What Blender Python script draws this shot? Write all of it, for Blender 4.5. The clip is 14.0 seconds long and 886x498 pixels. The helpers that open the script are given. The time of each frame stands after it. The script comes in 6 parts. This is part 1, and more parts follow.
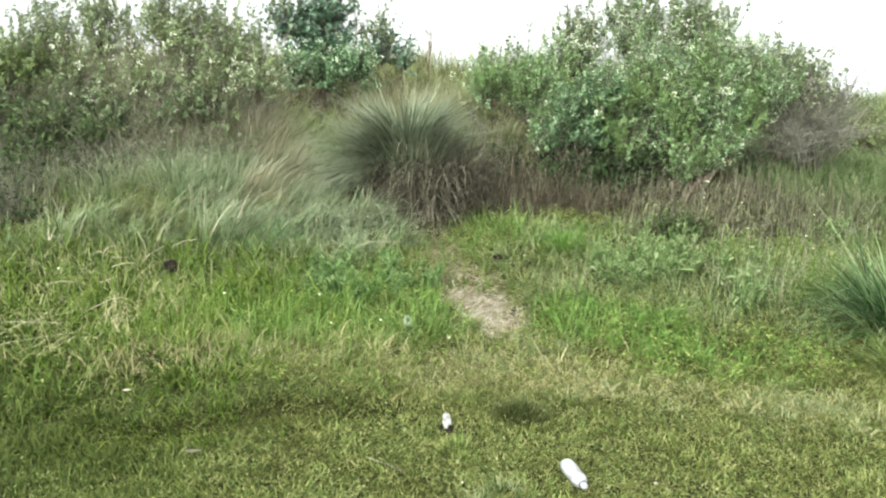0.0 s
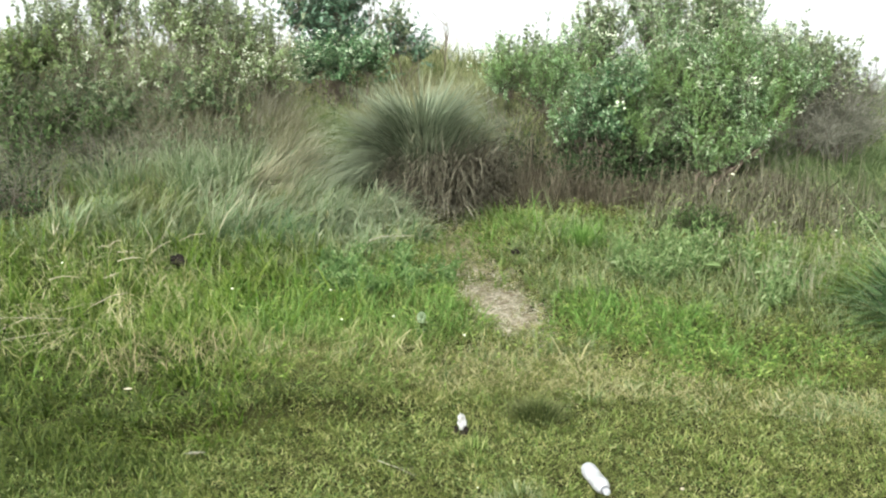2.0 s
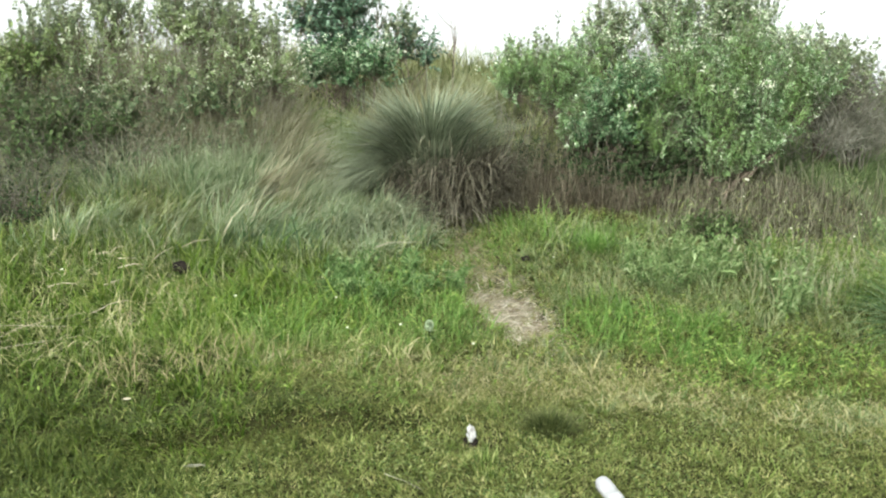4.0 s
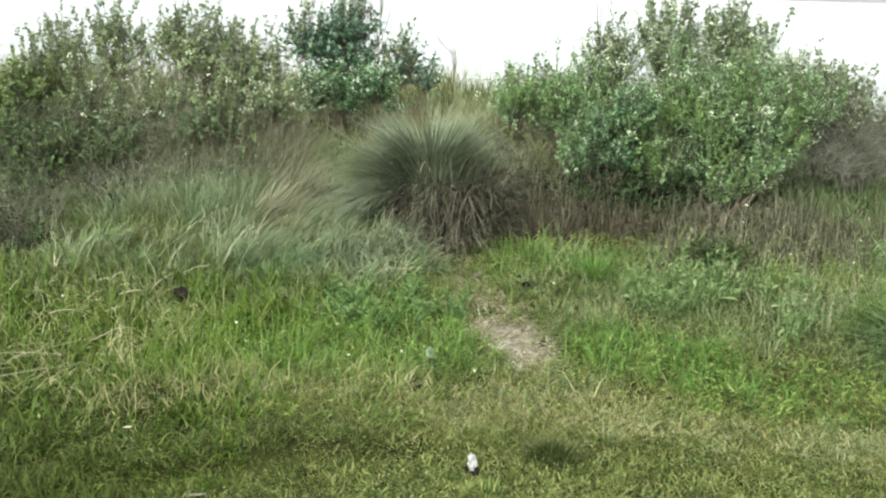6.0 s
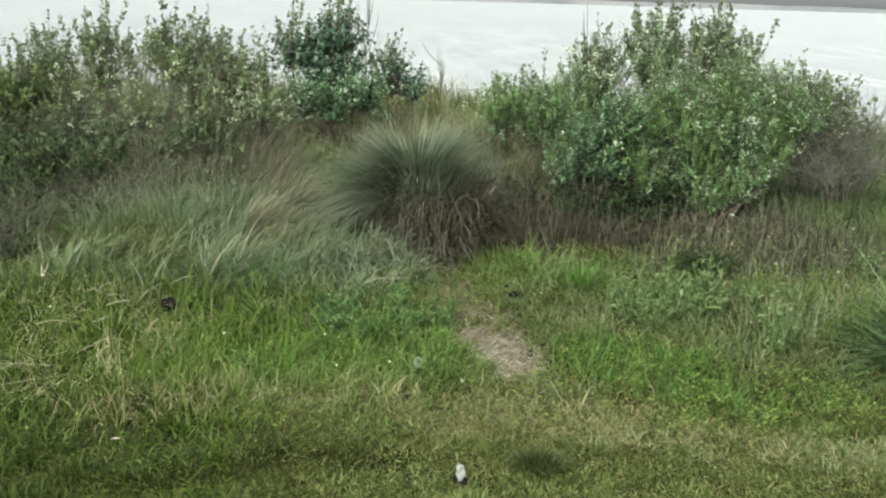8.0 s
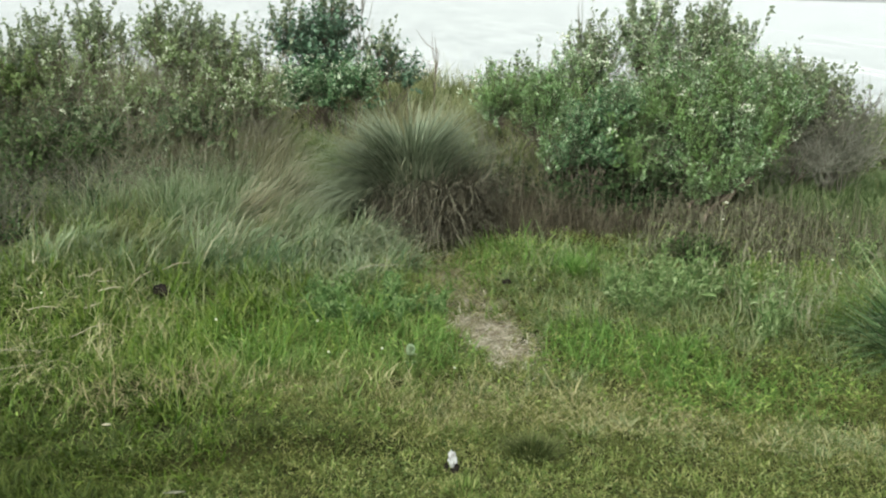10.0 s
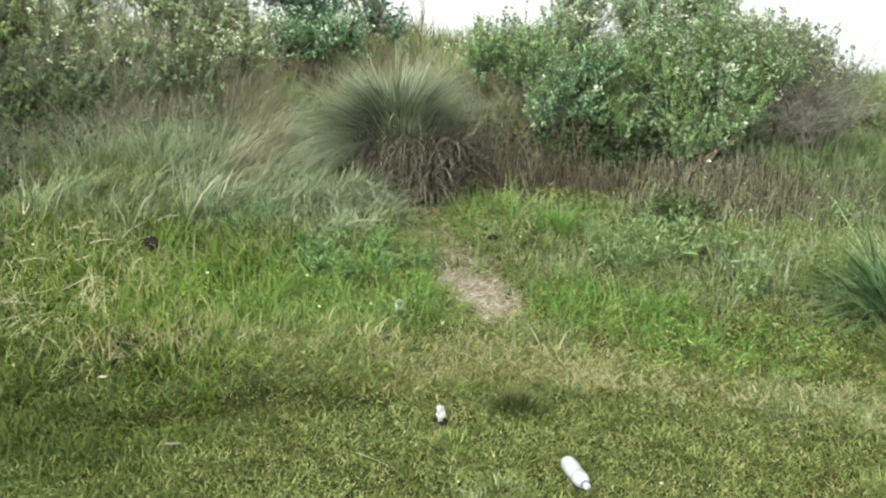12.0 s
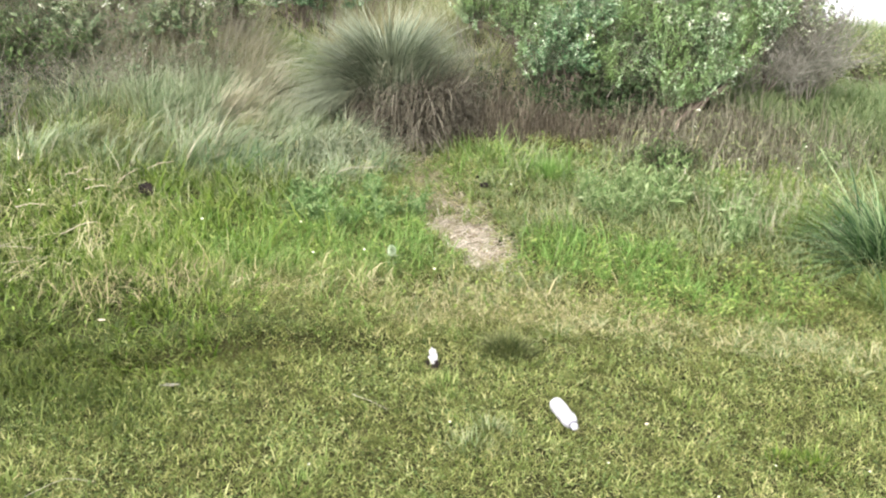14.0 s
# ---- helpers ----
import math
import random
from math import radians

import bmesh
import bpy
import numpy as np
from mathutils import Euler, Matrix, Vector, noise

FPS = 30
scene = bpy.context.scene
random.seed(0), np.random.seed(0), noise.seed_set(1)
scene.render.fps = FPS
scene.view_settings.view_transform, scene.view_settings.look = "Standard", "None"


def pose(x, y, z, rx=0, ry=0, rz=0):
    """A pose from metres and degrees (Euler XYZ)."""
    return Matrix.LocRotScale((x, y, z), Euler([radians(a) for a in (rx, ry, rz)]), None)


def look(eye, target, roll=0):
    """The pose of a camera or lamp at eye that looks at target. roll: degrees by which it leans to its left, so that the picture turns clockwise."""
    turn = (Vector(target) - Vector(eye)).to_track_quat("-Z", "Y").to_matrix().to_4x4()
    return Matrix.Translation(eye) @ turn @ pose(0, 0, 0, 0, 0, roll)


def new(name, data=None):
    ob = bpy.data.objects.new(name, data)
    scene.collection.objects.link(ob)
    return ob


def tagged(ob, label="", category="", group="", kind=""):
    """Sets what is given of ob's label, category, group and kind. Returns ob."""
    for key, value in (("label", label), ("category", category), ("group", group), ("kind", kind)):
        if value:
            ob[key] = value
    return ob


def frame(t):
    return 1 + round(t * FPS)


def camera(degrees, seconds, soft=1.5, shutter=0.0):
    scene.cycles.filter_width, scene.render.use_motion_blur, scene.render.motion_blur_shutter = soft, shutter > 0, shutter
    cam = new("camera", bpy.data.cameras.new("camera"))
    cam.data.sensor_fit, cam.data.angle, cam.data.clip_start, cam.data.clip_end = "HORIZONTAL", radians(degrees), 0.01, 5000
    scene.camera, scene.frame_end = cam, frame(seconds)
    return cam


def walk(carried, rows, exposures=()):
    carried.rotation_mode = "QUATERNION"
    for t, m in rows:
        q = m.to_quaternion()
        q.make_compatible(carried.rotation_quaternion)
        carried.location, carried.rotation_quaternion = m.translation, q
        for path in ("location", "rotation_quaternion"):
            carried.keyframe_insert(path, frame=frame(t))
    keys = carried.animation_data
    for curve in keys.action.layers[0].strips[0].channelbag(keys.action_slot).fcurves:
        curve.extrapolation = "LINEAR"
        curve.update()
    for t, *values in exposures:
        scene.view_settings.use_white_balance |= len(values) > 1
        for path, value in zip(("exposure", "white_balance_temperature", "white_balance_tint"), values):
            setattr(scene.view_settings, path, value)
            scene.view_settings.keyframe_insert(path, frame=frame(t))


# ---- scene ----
cam = camera(44.0, 14.0, soft=2.15)
# seconds, metres aside, forward and up, yaw, pitch, roll
PATH = [
    (0.0, 0.006, -0.167, 1.804, -1.01, -14.73, 1.86),
    (0.5, 0.009, -0.121, 1.788, -0.79, -14.74, 1.78),
    (1.0, 0.012, -0.069, 1.771, -0.57, -14.79, 1.76),
    (1.5, 0.012, -0.027, 1.750, -0.37, -14.78, 1.73),
    (2.0, 0.021, 0.021, 1.735, -0.05, -14.86, 1.64),
    (2.5, 0.023, 0.069, 1.709, 0.15, -14.82, 1.52),
    (3.0, 0.026, 0.113, 1.688, 0.38, -14.75, 1.48),
    (5.5, -0.003, 0.154, 1.710, 0.27, -13.63, 1.67),
    (6.0, 0.006, 0.143, 1.722, 0.32, -13.36, 1.60),
    (6.5, 0.012, 0.127, 1.740, 0.31, -13.14, 1.56),
    (7.0, 0.005, 0.117, 1.745, 0.09, -12.89, 1.57),
    (9.5, -0.001, 0.149, 1.714, -0.67, -13.10, 1.81),
    (10.0, 0.014, 0.144, 1.721, -0.63, -13.48, 1.86),
    (10.5, 0.001, 0.146, 1.723, -0.90, -13.90, 1.89),
    (11.0, -0.014, 0.157, 1.728, -1.19, -14.51, 2.17),
    (11.5, -0.008, 0.138, 1.742, -1.21, -15.16, 2.31),
    (12.0, -0.033, 0.072, 1.790, -1.89, -16.25, 2.82),
    (12.5, -0.045, 0.007, 1.800, -2.44, -16.92, 3.05),
    (13.0, -0.044, -0.004, 1.799, -2.51, -17.55, 3.08),
    (13.5, -0.045, 0.002, 1.804, -2.55, -18.31, 3.29),
    (14.0, -0.046, -0.003, 1.804, -2.60, -18.90, 3.25),
]
EXPOSURES = [
    (0.0, 1.22, 6400, 4), (1.5, 1.13, 6400, 4), (3.0, 1.15, 6400, 4), (5.5, 0.88, 6400, 2), (6.0, 0.88, 6400, 2), (6.5, 0.47, 6400, 2), (7.0, 0.4, 6400, 2), (9.5, 0.54, 6400, 0), (10.5, 0.55, 6400, 0), (11.0, 0.6, 6400, 0), (11.5, 0.84, 6400, 4), (12.0, 1.02, 6400, 5), (12.5, 1.33, 6400, 7), (13.0, 1.43, 6400, 9), (13.5, 1.46, 6400, 14), (14.0, 1.56, 6400, 17)]
walk(cam, [(t, pose(x, y, z, 0, 0, yaw) @ pose(0, 0, 0, 90 + pitch, 0, 0) @ pose(0, 0, 0, 0, 0, roll)) for t, x, y, z, yaw, pitch, roll in PATH], EXPOSURES)

# ---- world and sun: a bright overcast sky ----
SUN_UP, SUN_ROUND = radians(46), radians(208)
world = bpy.data.worlds.new("overcast_sky")
scene.world = world
world.use_nodes = True
wn, wl = world.node_tree.nodes, world.node_tree.links
wn.clear()
sky = wn.new("ShaderNodeTexSky")
sky.sky_type, sky.sun_disc, sky.sun_elevation, sky.sun_rotation = "NISHITA", False, SUN_UP, SUN_ROUND
sky.air_density, sky.dust_density, sky.ozone_density = 1.0, 3.0, 1.0
pale = wn.new("ShaderNodeHueSaturation")
pale.inputs["Saturation"].default_value, pale.inputs["Value"].default_value = 0.06, 1.75
back = wn.new("ShaderNodeBackground")
back.inputs["Strength"].default_value = 0.135
wout = wn.new("ShaderNodeOutputWorld")
wl.new(sky.outputs["Color"], pale.inputs["Color"])
wl.new(pale.outputs["Color"], back.inputs["Color"])
wl.new(back.outputs["Background"], wout.inputs["Surface"])
sun_data = bpy.data.lights.new("sun", "SUN")
sun_data.energy, sun_data.angle, sun_data.color = 1.0, radians(24), (1.0, 0.97, 0.92)
sun = new("sun", sun_data)
sun_from = Vector((math.sin(SUN_ROUND) * math.cos(SUN_UP), math.cos(SUN_ROUND) * math.cos(SUN_UP), math.sin(SUN_UP)))
sun.matrix_world = look(sun_from * 30, (0, 0, 0))

# ---- materials ----
def node_mat(name):
    m = bpy.data.materials.new(name)
    m.use_nodes = True
    n, l = m.node_tree.nodes, m.node_tree.links
    n.clear()
    out = n.new("ShaderNodeOutputMaterial")
    return m, n, l, out


def ramp_node(n, colours):
    r = n.new("ShaderNodeValToRGB")
    while len(r.color_ramp.elements) < len(colours):
        r.color_ramp.elements.new(0.5)
    for k, c in enumerate(colours):
        e = r.color_ramp.elements[k]
        e.position, e.color = k / max(1, len(colours) - 1), (*c, 1)
    return r


def mix_node(n, l, fac, a, b):
    m = n.new("ShaderNodeMix")
    m.data_type = "RGBA"
    for key, v in ((0, fac), (6, a), (7, b)):
        if isinstance(v, bpy.types.NodeSocket):
            l.new(v, m.inputs[key])
        elif key == 0:
            m.inputs[0].default_value = v
        else:
            m.inputs[key].default_value = (*v, 1)
    return m.outputs[2]


def noise_node(n, l, scale, detail=3.0, rough=0.55):
    c = n.new("ShaderNodeTexCoord")
    t = n.new("ShaderNodeTexNoise")
    t.inputs["Scale"].default_value, t.inputs["Detail"].default_value, t.inputs["Roughness"].default_value = scale, detail, rough
    l.new(c.outputs["Object"], t.inputs["Vector"])
    return t


def range_node(n, l, value, a, b, c=0.0, d=1.0):
    r = n.new("ShaderNodeMapRange")
    r.inputs[1].default_value, r.inputs[2].default_value, r.inputs[3].default_value, r.inputs[4].default_value = a, b, c, d
    l.new(value, r.inputs[0])
    return r.outputs[0]


def foliage(name, colours, tip=None, tip_from=0.5, through_light=0.3, rough=0.55, patch=None, patch_scale=1.6, gloss=0.16):
    """Leaf or blade: colour by leaf, dry tips along the blade, patches over the ground, light through it."""
    m, n, l, out = node_mat(name)
    geo = n.new("ShaderNodeNewGeometry")
    r = ramp_node(n, colours)
    l.new(geo.outputs["Random Per Island"], r.inputs[0])
    col = r.outputs[0]
    if patch:
        t = noise_node(n, l, patch_scale)
        col = mix_node(n, l, range_node(n, l, t.outputs[0], 0.42, 0.62), col, patch)
    if tip:
        uv = n.new("ShaderNodeUVMap")
        sep = n.new("ShaderNodeSeparateXYZ")
        l.new(uv.outputs[0], sep.inputs[0])
        col = mix_node(n, l, range_node(n, l, sep.outputs[1], tip_from, 1.0), col, tip)
    p = n.new("ShaderNodeBsdfPrincipled")
    p.inputs["Roughness"].default_value = rough
    p.inputs["Specular IOR Level"].default_value = gloss
    tr = n.new("ShaderNodeBsdfTranslucent")
    l.new(col, p.inputs["Base Color"])
    l.new(col, tr.inputs["Color"])
    mx = n.new("ShaderNodeMixShader")
    mx.inputs[0].default_value = through_light
    l.new(p.outputs[0], mx.inputs[1])
    l.new(tr.outputs[0], mx.inputs[2])
    l.new(mx.outputs[0], out.inputs[0])
    return m


def surface(name, colours, scale, rough=0.85, bump=0.4, fine=60.0, metal=0.0, depth=0.01):
    """Opaque surface with two scales of variation and fine relief."""
    m, n, l, out = node_mat(name)
    a, b = noise_node(n, l, scale, 5), noise_node(n, l, fine, 4)
    half = n.new("ShaderNodeMath")
    half.operation = "MULTIPLY_ADD"
    half.inputs[1].default_value, half.inputs[2].default_value = 0.45, -0.22
    l.new(b.outputs[0], half.inputs[0])
    add = n.new("ShaderNodeMath")
    l.new(a.outputs[0], add.inputs[0])
    l.new(half.outputs[0], add.inputs[1])
    r = ramp_node(n, colours)
    l.new(range_node(n, l, add.outputs[0], 0.3, 0.7), r.inputs[0])
    p = n.new("ShaderNodeBsdfPrincipled")
    p.inputs["Roughness"].default_value, p.inputs["Metallic"].default_value = rough, metal
    p.inputs["Specular IOR Level"].default_value = 0.5 if rough < 0.7 else 0.15
    l.new(r.outputs[0], p.inputs["Base Color"])
    bm_ = n.new("ShaderNodeBump")
    bm_.inputs["Strength"].default_value, bm_.inputs["Distance"].default_value = bump, depth
    l.new(b.outputs[0], bm_.inputs["Height"])
    l.new(bm_.outputs[0], p.inputs["Normal"])
    l.new(p.outputs[0], out.inputs[0])
    return m


MOWN = foliage("mown_grass_blades", [(0.052, 0.083, 0.016), (0.102, 0.153, 0.030), (0.182, 0.235, 0.055), (0.305, 0.338, 0.112), (0.445, 0.45, 0.208)], (0.332, 0.375, 0.138), 0.6, 0.3, patch=(0.108, 0.155, 0.032), patch_scale=6)
THATCH = foliage("turf_thatch", [(0.040, 0.050, 0.013), (0.080, 0.098, 0.022), (0.146, 0.164, 0.043), (0.245, 0.248, 0.086), (0.395, 0.375, 0.175)], None, 0.5, 0.2, 0.7, patch=(0.088, 0.104, 0.025), patch_scale=9)
CLOVER = foliage("lawn_leaves", [(0.052, 0.087, 0.023), (0.102, 0.147, 0.041), (0.182, 0.218, 0.074), (0.285, 0.305, 0.13)], None, 0.5, 0.25)
# Leaf colour darkened to paint the shadow low in the thicket.
LEAF_M = foliage("shadow_toned_thicket_leaves", [(0.045, 0.08, 0.03), (0.085, 0.13, 0.052), (0.14, 0.19, 0.085), (0.24, 0.28, 0.16)], None, 0.5, 0.35, 0.4, gloss=0.35)
ROUGH = foliage("rough_grass_blades", [(0.06, 0.11, 0.022), (0.12, 0.19, 0.042), (0.205, 0.268, 0.074), (0.31, 0.338, 0.128)], (0.33, 0.35, 0.15), 0.55, 0.35, patch=(0.115, 0.188, 0.038), patch_scale=5)
LUSH = foliage("lush_grass_blades", [(0.062, 0.142, 0.028), (0.122, 0.238, 0.05), (0.212, 0.335, 0.086)], (0.275, 0.372, 0.135), 0.6, 0.4, patch=(0.145, 0.255, 0.054), patch_scale=6)
STRAW = foliage("dry_straw", [(0.30, 0.27, 0.12), (0.47, 0.43, 0.24), (0.23, 0.21, 0.10), (0.30, 0.31, 0.13), (0.19, 0.22, 0.08)], (0.50, 0.46, 0.28), 0.5, 0.2, 0.6)
TRACK = foliage("brown_thatch", [(0.13, 0.105, 0.06), (0.23, 0.195, 0.115), (0.36, 0.31, 0.20), (0.18, 0.20, 0.075), (0.50, 0.45, 0.33)], None, 0.5, 0.1, 0.8)
DRAB = foliage("drab_brown_stems", [(0.105, 0.093, 0.042), (0.20, 0.172, 0.086), (0.33, 0.288, 0.165), (0.12, 0.13, 0.042)], (0.32, 0.28, 0.155), 0.5, 0.15, 0.7)
TRODDEN = foliage("trodden_straw", [(0.15, 0.12, 0.08), (0.34, 0.29, 0.21), (0.54, 0.48, 0.38), (0.68, 0.63, 0.53)], None, 0.5, 0.1, 0.8)
PALE_STRAW = foliage("pale_lying_straw", [(0.29, 0.27, 0.14), (0.45, 0.42, 0.26), (0.18, 0.19, 0.07), (0.33, 0.31, 0.16)], (0.48, 0.45, 0.29), 0.5, 0.15, 0.65)
BLEACH = foliage("bleached_blades", [(0.50, 0.46, 0.31), (0.62, 0.57, 0.42)], None, 0.5, 0.1, 0.7)
MARRAM = foliage("marram_blades", [(0.08, 0.132, 0.058), (0.148, 0.21, 0.10), (0.25, 0.308, 0.168), (0.395, 0.43, 0.27)], (0.45, 0.475, 0.315), 0.5, 0.3, patch=(0.125, 0.196, 0.088), patch_scale=6)
GREY_MARRAM = foliage("grey_marram_blades", [(0.075, 0.115, 0.056), (0.145, 0.195, 0.10), (0.245, 0.295, 0.17), (0.40, 0.43, 0.29)], (0.39, 0.42, 0.28), 0.5, 0.25)
BLUE_MARRAM = foliage("bluish_marram_blades", [(0.08, 0.155, 0.07), (0.145, 0.235, 0.115), (0.225, 0.31, 0.17)], (0.34, 0.40, 0.25), 0.6, 0.3)
TUSSOCK = foliage("tussock_blades", [(0.04, 0.06, 0.032), (0.095, 0.124, 0.07), (0.17, 0.203, 0.124), (0.275, 0.30, 0.205)], (0.275, 0.305, 0.20), 0.45, 0.22)
DEAD = foliage("dead_blades", [(0.045, 0.042, 0.026), (0.09, 0.084, 0.053), (0.165, 0.155, 0.102), (0.075, 0.08, 0.04), (0.29, 0.275, 0.195)], (0.225, 0.212, 0.142), 0.6, 0.15, 0.7)
THICKET = foliage("dry_olive_stems", [(0.07, 0.085, 0.035), (0.13, 0.145, 0.065), (0.22, 0.22, 0.12), (0.10, 0.13, 0.05)], (0.27, 0.265, 0.16), 0.5, 0.25, 0.6)
UNDERGROWTH = foliage("undergrowth_stems", [(0.05, 0.05, 0.027), (0.095, 0.092, 0.05), (0.17, 0.16, 0.095), (0.08, 0.09, 0.038), (0.27, 0.255, 0.165)], (0.23, 0.215, 0.13), 0.6, 0.15, 0.7)
MUTED = foliage("greyish_rough_blades", [(0.07, 0.11, 0.042), (0.14, 0.19, 0.075), (0.23, 0.27, 0.125), (0.37, 0.375, 0.21)], (0.37, 0.38, 0.215), 0.55, 0.35, patch=(0.13, 0.19, 0.068), patch_scale=5)
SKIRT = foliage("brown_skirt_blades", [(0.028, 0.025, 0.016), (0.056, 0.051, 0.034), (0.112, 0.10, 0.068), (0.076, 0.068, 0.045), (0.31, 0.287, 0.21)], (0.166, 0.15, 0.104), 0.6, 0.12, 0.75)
RUSSET = foliage("russet_dry_stems", [(0.04, 0.034, 0.023), (0.082, 0.069, 0.046), (0.18, 0.153, 0.104), (0.075, 0.072, 0.044)], (0.285, 0.25, 0.175), 0.62, 0.12, 0.7)
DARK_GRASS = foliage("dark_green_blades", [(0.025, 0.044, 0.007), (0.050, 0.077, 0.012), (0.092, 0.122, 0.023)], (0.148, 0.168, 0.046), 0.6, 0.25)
DEEP = foliage("deep_green_arching_blades", [(0.03, 0.07, 0.008), (0.065, 0.125, 0.014), (0.12, 0.19, 0.026), (0.20, 0.26, 0.05)], (0.24, 0.28, 0.075), 0.55, 0.35, patch=(0.085, 0.15, 0.016), patch_scale=4)
DIM_OLIVE = foliage("dim_olive_blades", [(0.03, 0.044, 0.011), (0.06, 0.083, 0.022), (0.105, 0.125, 0.042)], (0.19, 0.195, 0.08), 0.6, 0.25)
DUSTY = foliage("dusty_dry_stems", [(0.12, 0.112, 0.06), (0.21, 0.20, 0.118), (0.34, 0.32, 0.21), (0.15, 0.17, 0.07)], (0.40, 0.375, 0.25), 0.5, 0.2, 0.65)
CREST_TAN = foliage("crest_stems", [(0.12, 0.13, 0.055), (0.22, 0.22, 0.11), (0.32, 0.30, 0.17), (0.16, 0.19, 0.07)], (0.40, 0.38, 0.24), 0.5, 0.3, 0.6)
TAN = foliage("tan_bent_stems", [(0.20, 0.185, 0.075), (0.31, 0.29, 0.135), (0.44, 0.41, 0.235), (0.15, 0.17, 0.05)], (0.42, 0.395, 0.225), 0.5, 0.15, 0.6)
LEAF_C = foliage("yellowish_bush_leaves", [(0.085, 0.14, 0.036), (0.155, 0.225, 0.065), (0.27, 0.33, 0.125)], None, 0.5, 0.42, 0.4, gloss=0.4)
# The pale last stop paints glints on single leaves.
LEAF_T = foliage("bluish_bush_leaves", [(0.048, 0.12, 0.049), (0.088, 0.182, 0.077), (0.135, 0.25, 0.106), (0.235, 0.365, 0.18), (0.56, 0.66, 0.46)], None, 0.5, 0.42, 0.35, gloss=0.4)
SLOPE = foliage("side_slope_grass", [(0.06, 0.10, 0.035), (0.11, 0.165, 0.06), (0.18, 0.235, 0.095)], (0.26, 0.29, 0.14), 0.6, 0.3)
OLIVE = foliage("olive_dune_grass", [(0.08, 0.11, 0.035), (0.14, 0.17, 0.06), (0.22, 0.24, 0.10), (0.31, 0.30, 0.15)], (0.36, 0.35, 0.19), 0.5, 0.3, patch=(0.12, 0.15, 0.05), patch_scale=3)
GREENFAN = foliage("green_tussock_blades", [(0.014, 0.038, 0.012), (0.035, 0.085, 0.026), (0.085, 0.16, 0.052), (0.30, 0.38, 0.19)], (0.22, 0.30, 0.13), 0.55, 0.25)
PALE_DRY = foliage("pale_dry_stems", [(0.20, 0.185, 0.11), (0.32, 0.30, 0.19), (0.44, 0.415, 0.29), (0.22, 0.24, 0.12)], (0.48, 0.45, 0.32), 0.5, 0.2, 0.65)
# LEAF_A, LEAF_B and LEAF_E: the palest stop is a painted glint of glossy leaves.
LEAF_A = foliage("bush_leaves", [(0.07, 0.15, 0.052), (0.134, 0.24, 0.097), (0.195, 0.33, 0.135), (0.285, 0.43, 0.20), (0.42, 0.56, 0.315), (0.74, 0.78, 0.63)], None, 0.5, 0.47, 0.32, patch=(0.25, 0.375, 0.132), patch_scale=3.2, gloss=0.4)
LEAF_B = foliage("greyish_bush_leaves", [(0.10, 0.16, 0.06), (0.165, 0.24, 0.095), (0.22, 0.30, 0.13), (0.30, 0.38, 0.18), (0.40, 0.46, 0.27), (0.56, 0.60, 0.44)], None, 0.5, 0.5, 0.33, patch=(0.26, 0.335, 0.13), patch_scale=2.6, gloss=0.4)
# Paler than LEAF_A: light from above on the bush's top, put into the colour.
LEAF_E = foliage("skylit_top_bush_leaves", [(0.123, 0.213, 0.084), (0.202, 0.319, 0.134), (0.28, 0.403, 0.185), (0.381, 0.504, 0.263), (0.515, 0.627, 0.381), (0.82, 0.82, 0.762)], None, 0.5, 0.5, 0.33, gloss=0.4)
LEAF_D = foliage("dark_bush_leaves", [(0.045, 0.10, 0.055), (0.085, 0.165, 0.09), (0.16, 0.25, 0.15)], None, 0.5, 0.3, 0.42, gloss=0.6)
LEAF_W = foliage("weed_leaves", [(0.08, 0.145, 0.045), (0.15, 0.23, 0.078), (0.24, 0.315, 0.132), (0.39, 0.45, 0.25)], None, 0.5, 0.35)
LEAF_S = foliage("sprig_leaves", [(0.12, 0.155, 0.085), (0.20, 0.245, 0.135), (0.33, 0.37, 0.22)], None, 0.5, 0.45, 0.45, gloss=0.6)
# Near-black leaf colour paints in the shadow below the leafy shrub.
LEAF_K = foliage("shadow_toned_low_leaves", [(0.018, 0.034, 0.013), (0.036, 0.06, 0.022), (0.065, 0.097, 0.038)], None, 0.5, 0.18, 0.75, gloss=0.1)
LEAF_G = foliage("low_broad_leaves", [(0.068, 0.132, 0.022), (0.14, 0.226, 0.040), (0.235, 0.33, 0.072), (0.34, 0.42, 0.135)], None, 0.5, 0.38)
LEAF_N = foliage("fresh_weed_leaves", [(0.05, 0.11, 0.03), (0.10, 0.18, 0.055), (0.18, 0.265, 0.095), (0.28, 0.355, 0.165)], None, 0.5, 0.35)
LEAF_Y = foliage("olive_leaves", [(0.13, 0.17, 0.06), (0.20, 0.25, 0.095), (0.31, 0.35, 0.16)], None, 0.5, 0.35)
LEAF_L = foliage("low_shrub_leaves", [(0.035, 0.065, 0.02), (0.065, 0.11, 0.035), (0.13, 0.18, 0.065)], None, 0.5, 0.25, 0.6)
# Flower colour, also set on leaf highlights painted into the green shrubs.
BLOSSOM = foliage("cream_blossom_and_glint", [(0.62, 0.64, 0.48), (0.75, 0.76, 0.62)], None, 0.5, 0.3)
BARK = surface("twig_bark", [(0.08, 0.06, 0.045), (0.15, 0.12, 0.09), (0.22, 0.18, 0.14)], 9, 0.9, 0.5, 90)
DRY_STEM = surface("dry_stem_bark", [(0.15, 0.142, 0.102), (0.25, 0.237, 0.172), (0.36, 0.345, 0.265)], 7, 0.9, 0.4, 80)
